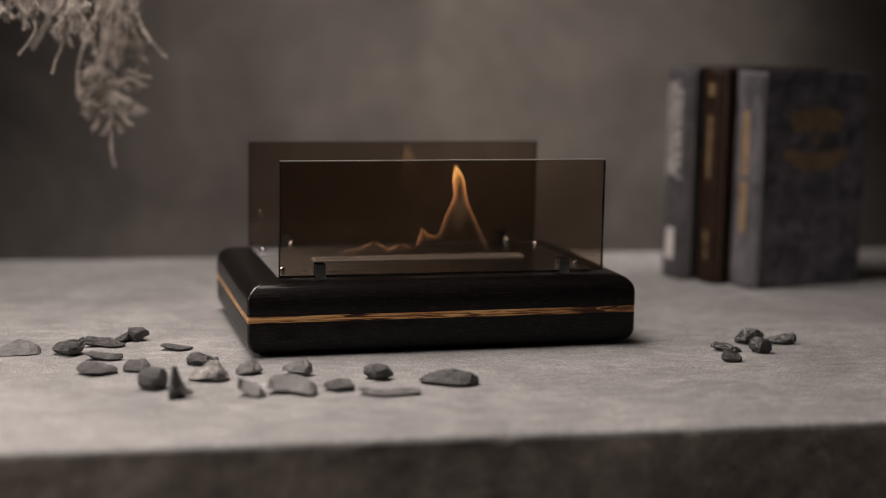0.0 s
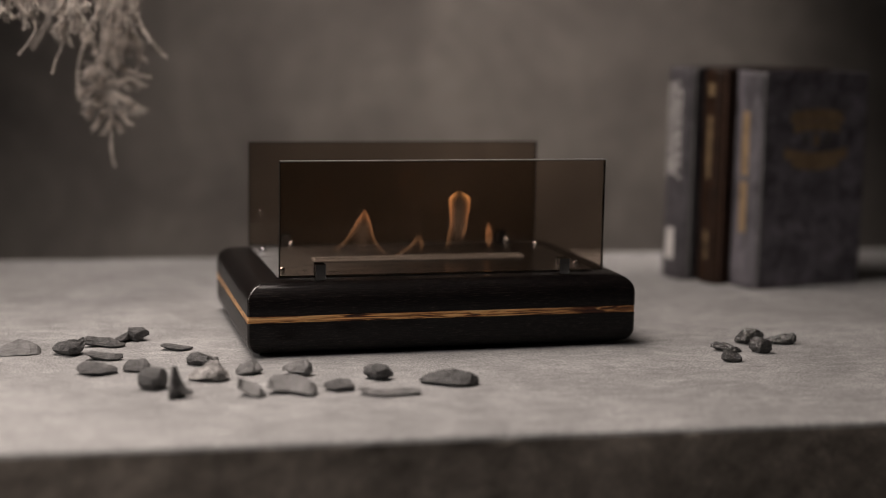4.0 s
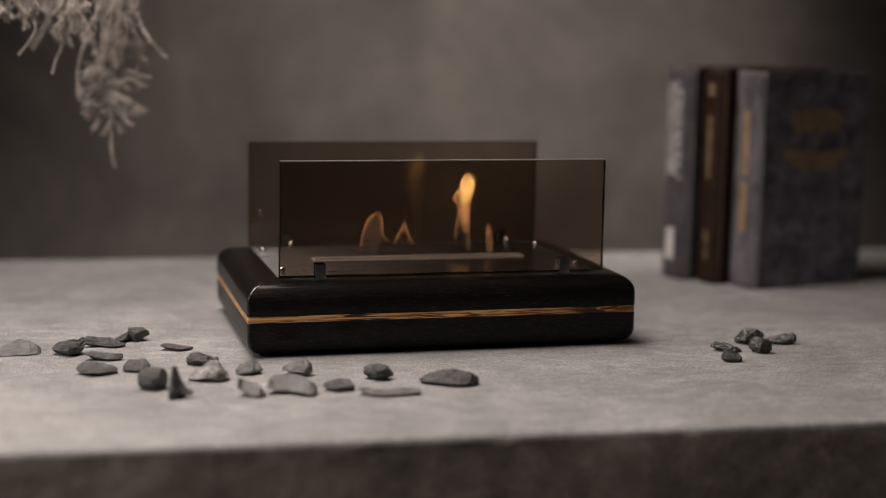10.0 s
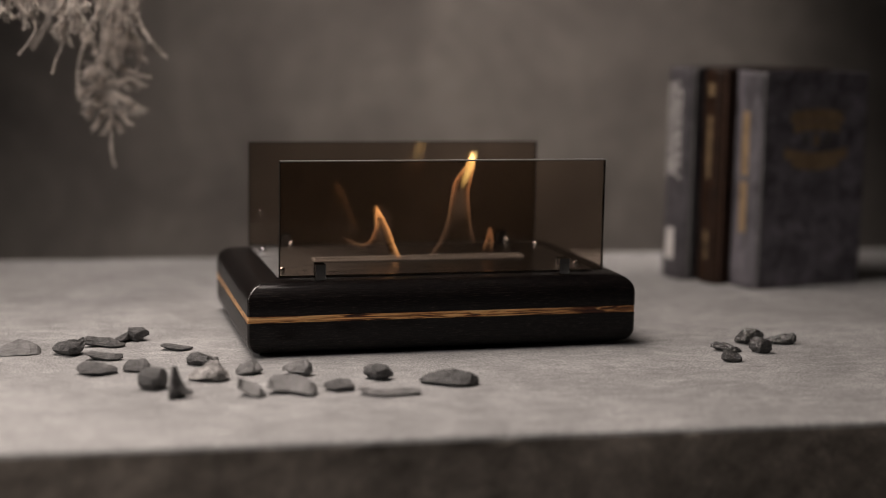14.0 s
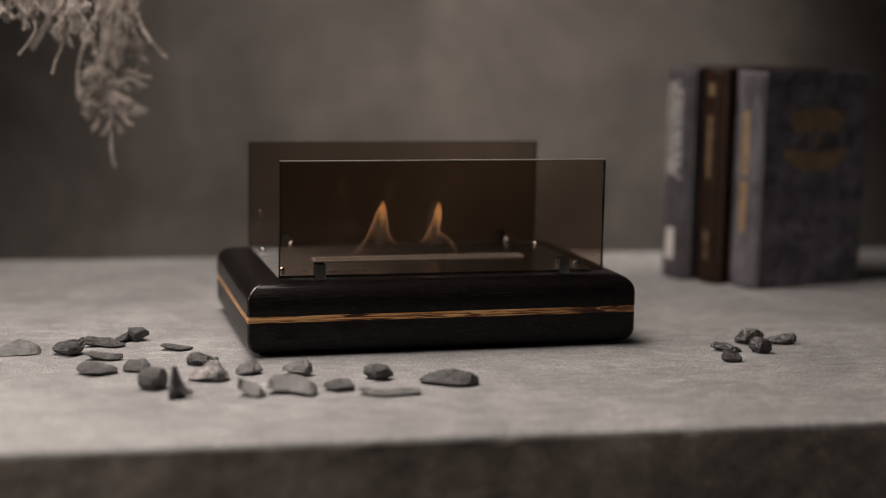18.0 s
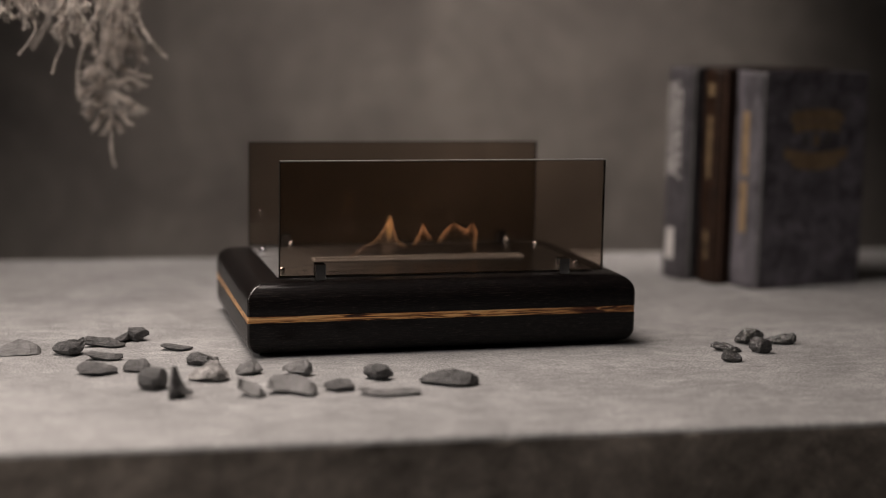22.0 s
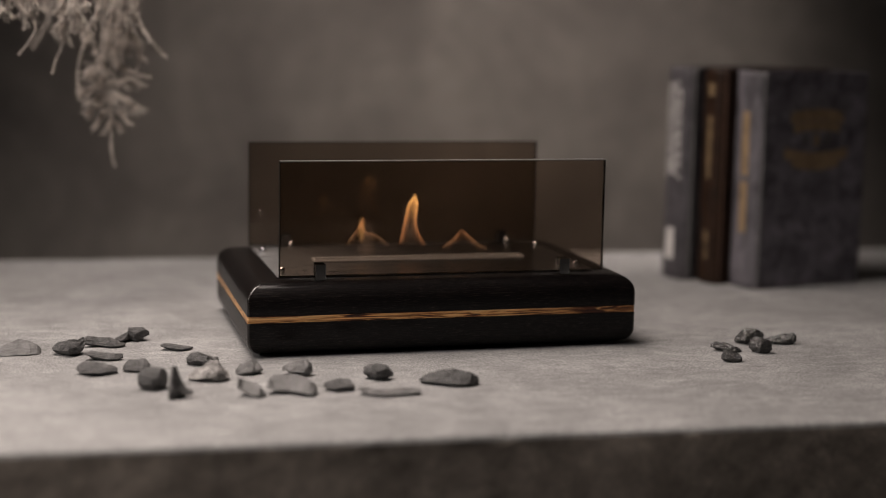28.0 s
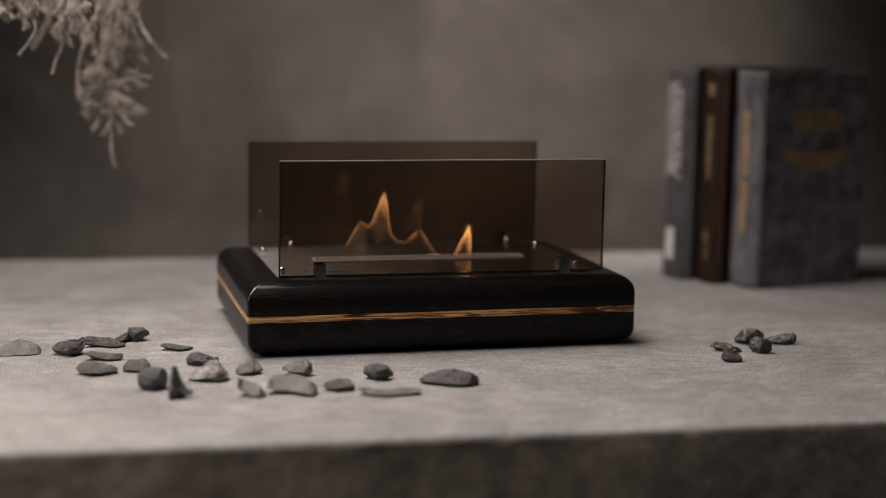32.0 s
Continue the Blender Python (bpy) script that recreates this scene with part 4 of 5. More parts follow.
    frond(0.31, 2.3, (0, 0.95, 7, 0.9), (-0.0977, 0.1847), (-0.1012, 0.1765), (-0.1059, 0.1684))
    frond(0.31, 2.3, (0, 0.95, 7, 0.9), (-0.0966, 0.1940), (-0.0896, 0.1894), (-0.0839, 0.1847), (-0.0803, 0.1800))
    frond(0.31, 2.3, (0, 0.95, 7, 0.9), (-0.0968, 0.1835), (-0.0914, 0.1777), (-0.0876, 0.1712))
    frond(0.34, 2.0, (0, 0.95, 11, 0.9), (-0.0981, 0.2277), (-0.1050, 0.2323), (-0.1119, 0.2346), (-0.1177, 0.2322))
    bm = bmesh.new()
    pts = [Vector(p) - base for p in ((-0.128, 0.30, 0.375), (-0.14, 0.29, 0.42), (-0.17, 0.28, 0.70), (-0.16, 0.29, 1.20), (-0.15, 0.29, Z1))]
    line = spline(pts, 8)
    tube(bm, line, [0.0022 + 0.0012 * i / len(line) for i in range(len(line))], 8)
    part("stem", bm, MAT["dry_stem"], f, "bare dried stem", True)
    for x, y, z in ((-0.236, 0.24, 0.378), (-0.19, 0.27, 0.385), (-0.05, 0.30, 0.385)):
        bm = bmesh.new()
        line = spline([Vector(p) - base for p in ((-0.14, 0.29, 0.43), (0.5 * (x - 0.14), 0.5 * (y + 0.29), 0.425), (x, y, z))], 8)
        tube(bm, line, [0.0016] * len(line), 7)
        part("side_stem", bm, MAT["dry_stem"], f, "bare dried side stem", True)


fern()


# ---- the fire: gas tongues in rigid glowing pieces ----
LANES, SIDE, EDGE, SPACING = 6, 20, 11, 0.0065
FIRE_Y, FIRE_X, FIRE_Z = 0.1125, 0.080, 0.0665
FIRE = []
WISP_LONG, WISP_WIDE = 0.0080, 0.0040


def wisp_glow(k, inside):
    """Gas of the tongue's skin, k of 12 steps down from the tip: yellow and bright, then orange, thin and peach."""
    f = k / 11
    glow = 1.82 * math.exp(-2.9 * f)
    return flame_mat("flame_glow", (1.0, 0.54 - 0.12 * math.sin(math.pi * min(1, 1.2 * f)) + 0.06 * f * f, 0.18 - 0.04 * math.sin(math.pi * f) + 0.22 * f * f), glow, WISP_LONG, WISP_WIDE, False, inside)


FLAME_STEPS = [[wisp_glow(k, inside) for k in range(12)] for inside in (1, -1)]
EDGE_MAT = [flame_mat("flame_edge", (1.0, 0.50, 0.18), 1.1, WISP_LONG, WISP_WIDE, False, inside) for inside in (1, -1)]
TIP_MAT = flame_mat("flame_tip", (1.0, 0.55, 0.20), 0.50, 0.014, 0.0044, True)
CORE_MAT = flame_mat("flame_core", (1.0, 0.68, 0.23), 2.1, 0.021, 0.0048, True)
HEART_MAT = flame_mat("flame_heart", (1.0, 0.66, 0.22), 2.1, 0.0175, 0.0092, True)
VEIL_MAT = flame_mat("flame_haze", (1.0, 0.68, 0.50), 0.075, 0.026, 0.0105, True)
BODY_MAT = flame_mat("flame_body", (1.0, 0.50, 0.17), 1.0, 0.026, 0.0058, True)


def wisp_mesh(name, half, wide, mat):
    """A shallow gutter-shaped sheet of gas, bent round its length."""
    bm = bmesh.new()
    rows, cols = 8, 6
    grid = []
    for i in range(rows + 1):
        z = half * (2 * i / rows - 1)
        line = []
        for j in range(cols + 1):
            u = 2 * j / cols - 1
            line.append(bm.verts.new((wide * u, -0.35 * wide * (1 - u * u), z)))
        grid.append(line)
    for a, b in zip(grid, grid[1:]):
        for j in range(cols):
            bm.faces.new((a[j], a[j + 1], b[j + 1], b[j]))
    me = bpy.data.meshes.new(name)
    bm.to_mesh(me)
    bm.free()
    me.materials.append(mat)
    me.shade_smooth()
    return me


def flames():
    steps = [[wisp_mesh("flame_wisp", WISP_LONG, WISP_WIDE, m) for m in row] for row in FLAME_STEPS]
    tip, core, heart = wisp_mesh("flame_tip", 0.014, 0.0044, TIP_MAT), wisp_mesh("flame_core", 0.021, 0.0048, CORE_MAT), wisp_mesh("flame_heart", 0.0175, 0.0092, HEART_MAT)
    edge = [wisp_mesh("flame_edge", WISP_LONG, WISP_WIDE, m) for m in EDGE_MAT]
    veil = wisp_mesh("flame_veil", 0.026, 0.0105, VEIL_MAT)
    body = wisp_mesh("flame_body", 0.026, 0.0058, BODY_MAT)
    rnd = random.Random(3)
    for lane in range(LANES):
        f = thing("flame", pose(FIRE_X, FIRE_Y, FIRE_Z), "thin orange flame tongue rising from the burner", "flame", "flames on the burner")
        made = []

        def piece(name, mesh):
            ob = new(name, mesh)
            ob.parent = f
            made.append((ob, rnd.uniform(-0.002, 0.002)))

        piece("flame_tip", tip)
        piece("flame_core", core)
        piece("flame_heart", heart)
        piece("flame_body", body)
        piece("flame_veil", veil)
        for side in (0, 1):
            for j in range(SIDE):
                piece("flame_wisp", steps[side][min(j, 11)])
        for side in (0, 1):
            for j in range(EDGE):
                piece("flame_edge", edge[side])
        FIRE.append(made)


flames()
PUFF = tagged(new("flame_puff", wisp_mesh("flame_puff", 0.012, 0.0066, flame_mat("flame_puff", (1.0, 0.62, 0.17), 4.2, 0.012, 0.0066, True))), "small loose yellow flame puff above the burner", "flame")
BURNS = []


def shaped(t, *tongues):
    """Tongues at t seconds, in millimetres over the burner: tip, height, brightness, the brighter side, then the line down the left and down the right."""
    rows = []
    for x, h, g, lit, left, right in tongues:
        sides = []
        for flat in (left, right):
            pts = [Vector((x, h))] + [Vector(p) for p in zip(flat[::2], flat[1::2])]
            sides.append([tuple(p) for p in spline(pts, 7)])
        rows.append((x, h, g, lit, *sides))
    BURNS.append((t, rows))


shaped(0.0, (53, 18, 0, 0, (46, 13, 38, 10, 21, 7), (58, 13, 65, 10)), (79, 14, 0, 0, (68, 10, 65, 9), (88, 10)), (98, 29, 0, 0, (95, 18, 92, 10), (103, 22, 111, 21)), (130, 86, .6, 0, (128, 74, 129, 57, 122, 42, 115, 23, 107, 20), (138, 74, 142, 53, 153, 28, 164, 6)))
shaped(0.5, (22, 13, 0, 0, (15, 8), (29, 8)), (63, 36, .2, 0, (57, 27, 50, 10), (68, 28, 71, 8)), (99, 54, .3, 0, (97, 47, 100, 31, 94, 4), (106, 46, 111, 40)), (133, 80, .8, 0, (125, 67, 118, 48, 111, 40), (144, 61, 142, 37, 154, 18, 167, 10)))
shaped(1.0, (22, 10, 0, 0, (14, 5), (29, 5, 38, 2)), (70, 32, 0, 0, (65, 22, 58, 4), (77, 18, 90, 8)), (98, 45, 0, 1, (93, 36, 94, 29), (102, 33, 101, 16, 94, 5)), (141, 91, .5, 0, (138, 74, 133, 48, 124, 10), (144, 67, 146, 38, 163, 3)))
shaped(1.5, (24, 9, 0, 0, (18, 6), (34, 5)), (71, 24, 0, 0, (63, 13, 56, 5), (78, 23, 82, 25)), (84, 59, .3, 0, (78, 52, 87, 47, 90, 37, 82, 25), (93, 50, 92, 32, 100, 19, 109, 16)), (130, 73, .8, 0, (140, 57, 145, 46, 138, 19), (145, 63, 155, 44, 149, 20, 159, 4)))
shaped(2.0, (33, 22, 0, 0, (25, 14, 21, 6), (37, 13, 36, 4)), (68, 87, .7, -1, (63, 71, 58, 54, 53, 34, 50, 9), (70, 69, 75, 43, 91, 14)), (124, 74, 1, 0, (119, 57, 110, 37, 106, 18), (132, 63, 138, 51, 136, 25)), (143, 58, .6, 0, (140, 53, 151, 42, 151, 15), (155, 52, 161, 42, 160, 17)))
shaped(2.5, (39, 43, .2, 0, (33, 32, 36, 8), (40, 32, 37, 7)), (77, 68, .5, 0, (67, 57, 62, 35, 49, 8), (81, 60, 77, 44, 88, 31, 101, 23)), (125, 56, .6, 0, (114, 47, 108, 29, 101, 23), (135, 46, 134, 27, 131, 14)), (153, 52, .7, 0, (152, 48, 159, 30, 161, 7), (162, 48, 169, 36, 161, 11)))
shaped(3.0, (71, 68, .6, 0, (65, 58, 63, 37, 55, 17, 43, 1), (79, 62, 82, 37, 87, 18)), (127, 33, 0, 0, (114, 28, 99, 20), (130, 31, 135, 12)), (152, 42, 0, 0, (154, 28, 157, 7), (161, 32, 167, 9)))
shaped(3.5, (19, 17, 0, 0, (13, 7), (23, 7)), (80, 107, 1, 0, (74, 94, 73, 72, 75, 44, 64, 20, 42, 4), (85, 88, 83, 63, 80, 38, 90, 17)), (108, 31, 0, 0, (97, 21), (117, 27)), (127, 30, 0, 0, (119, 27), (134, 14)), (153, 14, 0, 0, (146, 8), (161, 8)))
shaped(5.5, (32, 30, 0, 0, (27, 25, 19, 17), (37, 26, 38, 27)), (69, 54, .4, 0, (56, 45, 46, 42, 38, 27), (75, 46, 69, 31, 76, 17)), (116, 41, 0, 0, (110, 29, 102, 18), (119, 29, 121, 18)), (134, 64, .9, 0, (129, 58, 129, 39, 125, 16), (140, 58, 139, 39, 141, 13)), (170, 21, 0, 0, (168, 10), (174, 17)))
shaped(6.0, (21, 30, 0, 0, (16, 25, 11, 12), (25, 22, 21, 4)), (56, 117, .4, 0, (62, 99, 69, 86, 66, 76, 51, 67, 46, 58, 49, 34, 47, 6), (65, 106, 74, 95, 73, 80, 64, 58, 62, 36, 69, 9)), (122, 76, .9, 0, (114, 69, 115, 48, 118, 12), (131, 69, 130, 40, 136, 21, 146, 9)))
shaped(6.5, (30, 39, .2, 0, (27, 31, 29, 17), (33, 32, 30, 17)), (52, 79, 1, 0, (50, 68, 54, 52, 50, 15), (62, 68, 67, 43, 81, 11, 97, 1)), (130, 34, 0, 0, (119, 28, 113, 17, 100, 3), (142, 27, 145, 15)), (167, 23, 0, 0, (165, 12), (170, 12)))
shaped(7.0, (32, 48, 0, 0, (29, 40, 29, 23, 23, 8), (36, 36, 36, 4)), (59, 48, .2, 0, (51, 46, 52, 30, 53, 8), (66, 46, 74, 30, 81, 21)), (92, 42, 0, 0, (85, 34, 81, 21), (95, 35, 96, 16, 100, 4)), (134, 44, 0, 0, (130, 34, 128, 4), (140, 34, 143, 4)), (166, 19, 0, 0, (163, 3), (169, 5)))
shaped(7.5, (42, 41, 0, 0, (40, 31, 41, 17), (55, 30, 66, 23)), (88, 55, .2, 0, (85, 43, 80, 29, 74, 21), (92, 37, 96, 25, 105, 19)), (116, 24, 0, 0, (108, 19), (121, 15, 125, 8)), (146, 14, 0, 0, (137, 10, 131, 7), (154, 11, 159, 7)))
shaped(8.0, (50, 61, 0, 0, (43, 49, 36, 28, 29, 16, 14, 6), (53, 43, 58, 30, 64, 26)), (80, 51, 0, 0, (76, 41, 68, 29, 64, 26), (81, 41, 83, 38)), (101, 57, .4, 0, (91, 48, 83, 38), (102, 46, 101, 25, 107, 14, 115, 12)), (130, 16, 0, 0, (122, 15, 115, 12), (140, 12, 152, 8)), (163, 30, 0, 0, (161, 19, 155, 8), (168, 20, 171, 11)))
shaped(8.5, (47, 70, .8, 0, (37, 56, 33, 34, 16, 10), (47, 56, 44, 37, 48, 21)), (71, 38, 0, 0, (66, 27, 63, 16), (75, 27, 77, 14)), (132, 61, 1, 0, (122, 45, 117, 29, 108, 8), (134, 45, 130, 29, 134, 7)), (161, 34, .2, 0, (159, 22, 161, 9), (164, 25, 163, 12)))
shaped(9.0, (40, 68, .5, 0, (35, 49, 27, 29, 17, 12), (42, 51, 46, 34, 50, 17)), (82, 39, 0, 0, (79, 30, 74, 17, 70, 9), (86, 24, 90, 9, 97, 2)), (128, 63, .6, 0, (124, 58, 125, 38, 125, 16, 119, 2), (139, 53, 138, 34, 138, 13, 146, 7)), (162, 16, 0, 0, (157, 8), (170, 7)))
shaped(9.5, (25, 28, 0, 0, (22, 22, 19, 11), (34, 18, 44, 16)), (62, 37, 0, 0, (55, 28, 46, 16), (64, 28, 66, 19)), (82, 29, 0, 0, (74, 21, 66, 19), (89, 20, 99, 17)), (110, 18, 0, 0, (102, 17), (115, 8)), (141, 36, .3, 0, (134, 28, 130, 11), (149, 28, 147, 10)), (168, 23, 0, 0, (167, 11), (171, 14)))
shaped(10.0, (56, 45, 0, 0, (47, 38, 42, 25, 39, 8), (60, 37, 61, 22, 68, 17)), (81, 34, 0, 0, (77, 25, 72, 17), (85, 24, 91, 12)), (142, 79, .9, 0, (136, 74, 136, 65, 128, 57, 134, 46, 129, 17), (148, 70, 144, 48, 144, 9)), (163, 30, 0, 0, (162, 21, 163, 3), (166, 22, 167, 5)))
shaped(10.5, (22, 25, 0, 0, (20, 11), (24, 12)), (53, 51, .3, 0, (48, 39, 47, 20, 41, 4), (59, 39, 61, 20)), (82, 55, .5, 0, (83, 41, 86, 29, 71, 10), (89, 40, 90, 19, 107, 1)), (136, 43, .2, 0, (132, 31, 133, 16, 128, 2), (139, 31, 139, 8)), (166, 30, 0, 0, (163, 18, 165, 9), (168, 21, 166, 8)))
shaped(11.0, (30, 30, 0, 0, (28, 19, 25, 8), (31, 19, 33, 6)), (61, 41, 0, 0, (58, 32, 55, 17, 50, 4), (64, 30, 67, 13)), (89, 59, 0, 1, (86, 52, 94, 39, 92, 22, 84, 4), (99, 52, 107, 33, 116, 20)), (123, 23, 0, 0, (118, 20, 116, 20), (130, 12, 138, 2)), (166, 21, 0, 0, (162, 12, 150, 2), (169, 17, 170, 9)))
shaped(11.5, (25, 21, 0, 0, (21, 12), (31, 12)), (52, 57, .4, 0, (45, 48, 44, 26, 43, 7), (58, 48, 57, 26, 61, 7)), (91, 33, 0, 0, (86, 24, 82, 13), (96, 22, 100, 11)), (121, 31, 0, 0, (118, 22, 116, 9), (134, 27, 147, 22, 147, 13)), (172, 19, 0, 0, (171, 12), (179, 13)))
shaped(12.0, (41, 77, .6, 0, (36, 58, 33, 30, 27, 14, 14, 6), (43, 55, 46, 30, 53, 11)), (95, 21, 0, 0, (88, 14, 82, 6), (102, 15, 104, 14)), (112, 24, 0, 0, (107, 18, 102, 14), (117, 18, 118, 12)), (144, 73, .9, 0, (134, 68, 126, 63, 132, 48, 130, 21), (140, 63, 137, 42, 146, 17)), (166, 28, 0, 0, (163, 22, 167, 5), (169, 22, 168, 5)))
shaped(12.5, (43, 47, 0, 0, (35, 33, 25, 17, 13, 8), (48, 36, 54, 16, 64, 5)), (95, 22, 0, 0, (86, 11, 74, 3), (99, 16, 98, 6)), (134, 62, .3, 0, (125, 55, 126, 34, 122, 9), (144, 55, 142, 34, 139, 21)), (163, 31, 0, 0, (161, 21, 163, 11), (166, 21, 165, 11)))
shaped(13.0, (55, 42, 0, 0, (49, 32, 40, 15, 19, 5), (59, 30, 66, 13, 78, 4)), (121, 112, 1, 0, (119, 107, 121, 89, 123, 67, 117, 40, 113, 18, 86, 4), (125, 106, 126, 85, 128, 61, 127, 33, 127, 10)), (161, 31, 0, 0, (160, 19, 157, 11, 148, 3), (165, 21, 166, 13)))
shaped(13.5, (66, 28, 0, 0, (57, 22, 42, 9), (74, 16, 81, 3)), (124, 77, 1, 0, (115, 68, 113, 49, 110, 24, 99, 3), (124, 65, 119, 43, 117, 20)), (145, 22, 0, 0, (137, 16, 124, 14), (151, 15)))
shaped(14.0, (54, 49, .1, 1, (54, 34, 51, 21, 42, 13, 27, 19), (62, 37, 70, 18, 77, 1)), (146, 99, 1, 0, (139, 85, 129, 70, 124, 42, 119, 21, 108, 3), (148, 85, 143, 61, 145, 32, 150, 13)), (165, 27, 0, 0, (162, 17, 159, 9), (168, 17, 167, 9)))
shaped(14.5, (71, 95, 1, 0, (66, 81, 69, 59, 64, 37, 52, 22, 32, 19), (76, 78, 74, 47, 71, 24, 71, 5)), (135, 69, .5, 0, (122, 49, 109, 35, 100, 18, 96, 4), (134, 49, 132, 33, 146, 10)))
shaped(16.5, (53, 42, 0, 0, (45, 32, 34, 17, 21, 10), (57, 31, 66, 16, 76, 5)), (121, 76, .4, 0, (108, 62, 106, 40, 100, 21, 85, 4), (116, 59, 110, 40, 121, 24, 140, 7)))
shaped(17.0, (65, 65, 0, 0, (59, 49, 51, 30, 42, 13, 27, 4), (70, 54, 70, 34, 74, 17, 84, 14)), (102, 46, 0, 0, (99, 33, 95, 20, 88, 14), (107, 35, 114, 24, 126, 21, 140, 10)), (167, 20, 0, 0, (167, 7), (170, 9)))
shaped(17.5, (59, 66, .2, 0, (55, 50, 51, 25, 33, 9), (62, 50, 62, 25)), (102, 81, .4, 0, (99, 65, 100, 46, 96, 24, 82, 10), (106, 65, 105, 43, 110, 30, 125, 17, 134, 4)))
shaped(18.0, (61, 53, 0, 0, (55, 43, 47, 23, 38, 10, 31, 5), (64, 41, 67, 22, 75, 13)), (114, 51, 0, 0, (110, 40, 105, 25, 96, 14), (117, 42, 114, 25, 124, 19, 133, 4)))
shaped(18.5, (49, 64, .3, 0, (44, 48, 37, 26, 15, 10), (52, 47, 53, 22, 83, 6)), (113, 49, .2, 0, (107, 34, 102, 12), (115, 37, 121, 24)), (137, 29, 0, 0, (128, 25, 121, 24), (143, 21, 145, 8)))
shaped(19.0, (31, 51, 0, 0, (28, 38, 24, 23, 21, 12), (33, 38, 35, 27, 39, 22)), (55, 70, .5, 0, (51, 58, 50, 39, 45, 27, 39, 22), (59, 58, 58, 34, 61, 15, 67, 3)), (120, 53, 0, 0, (115, 42, 109, 27, 96, 8), (122, 44, 119, 29, 121, 18)), (128, 34, 0, 0, (124, 31, 121, 18), (135, 29, 142, 15, 146, 6)))
shaped(19.5, (22, 28, 0, 0, (19, 20, 19, 12), (28, 24, 32, 21)), (47, 56, .2, 0, (42, 38, 37, 26, 32, 21), (50, 41, 50, 22, 56, 9)), (110, 33, 0, -1, (93, 28, 84, 15, 71, 7), (116, 29, 118, 24)), (121, 36, 0, 0, (119, 29, 118, 24), (127, 27, 133, 11, 140, 5)))
shaped(20.0, (27, 33, 0, 0, (24, 27, 23, 19), (31, 24, 36, 19)), (49, 25, 0, 0, (42, 22, 36, 19), (54, 22, 63, 5)), (101, 100, 1, 0, (95, 95, 91, 75, 93, 48, 91, 28, 80, 3), (108, 95, 102, 74, 102, 48, 107, 33, 114, 18)), (132, 34, 0, 0, (128, 30, 123, 17), (139, 29, 143, 9)), (171, 16, 0, 0, (167, 0), (174, 0)))
shaped(20.5, (30, 28, 0, 0, (27, 20, 26, 12), (35, 21, 36, 9)), (122, 78, 1, 0, (107, 70, 89, 64, 87, 50, 72, 31, 56, 9), (119, 62, 107, 47, 101, 34, 105, 15)), (130, 32, 0, 0, (124, 24, 121, 16), (136, 24, 141, 6)), (168, 21, 0, 0, (166, 7), (171, 18)))
shaped(21.0, (33, 32, 0, 0, (27, 26, 20, 14), (36, 25, 38, 6)), (72, 27, 0, 0, (66, 19, 61, 5), (78, 22, 88, 18)), (107, 38, 0, 0, (99, 31, 88, 18), (110, 31, 112, 20)), (124, 38, 0, 0, (118, 31, 112, 20), (131, 31, 136, 15, 139, 4)), (167, 30, 0, 0, (165, 21, 163, 3), (170, 24, 167, 9)))
shaped(21.5, (31, 22, 0, 0, (25, 16, 20, 10), (40, 12, 56, 2)), (97, 85, 1, 0, (93, 72, 94, 50, 80, 31, 64, 9, 56, 2), (102, 72, 106, 63)), (113, 75, .7, 0, (108, 69, 106, 63), (121, 62, 122, 40, 132, 14, 155, 11)))
shaped(22.0, (68, 39, 0, 0, (63, 30, 55, 18, 46, 13, 31, 4), (71, 28, 76, 15, 84, 12)), (99, 32, 0, 0, (95, 21, 90, 13), (103, 24, 109, 17)), (129, 33, 0, 0, (122, 27, 115, 17), (136, 28, 141, 26)), (146, 31, 0, 0, (143, 28, 141, 25), (151, 27, 150, 5)))
shaped(22.5, (45, 24, 0, 0, (38, 18, 28, 7), (51, 17, 53, 8)), (94, 52, .4, 0, (87, 39, 84, 20, 74, 3), (100, 39, 102, 20, 109, 7)), (134, 39, 0, 0, (132, 28, 129, 10), (141, 26, 146, 8)), (170, 30, 0, 0, (168, 19, 161, 6), (174, 22, 173, 9)))
shaped(23.0, (51, 38, 0, 0, (44, 28, 37, 15, 31, 6), (53, 30, 50, 17, 46, 4)), (98, 54, .5, 0, (94, 43, 89, 22, 80, 4), (100, 42, 100, 24, 107, 9)), (141, 76, .3, 0, (139, 59, 132, 42, 124, 23, 119, 8), (144, 59, 145, 34, 149, 23, 160, 13)))
shaped(23.5, (53, 30, 0, 0, (45, 26, 33, 11), (57, 24, 61, 18)), (72, 17, 0, 0, (64, 17), (81, 12)), (116, 34, 0, 0, (106, 28, 103, 18), (127, 28)), (137, 72, .9, 0, (131, 64, 132, 45, 129, 26), (146, 61, 148, 35, 153, 16)))
shaped(24.0, (56, 61, 0, 1, (51, 54, 47, 34, 43, 11), (59, 49, 58, 28, 64, 11, 82, 5)), (111, 63, 1, 0, (106, 52, 103, 29, 95, 7), (115, 54, 111, 35, 109, 6)), (149, 30, 0, 0, (143, 23, 137, 4), (156, 24, 160, 22)), (168, 32, 0, 0, (163, 26, 160, 22), (172, 26, 169, 17)))
shaped(24.5, (61, 60, .3, 1, (56, 46, 53, 27, 37, 10), (68, 46, 69, 24, 82, 10)), (103, 47, .5, 0, (98, 33, 94, 17, 83, 10), (106, 33, 107, 17)), (137, 40, .2, 0, (139, 29, 138, 10), (147, 30, 159, 17, 171, 16)))
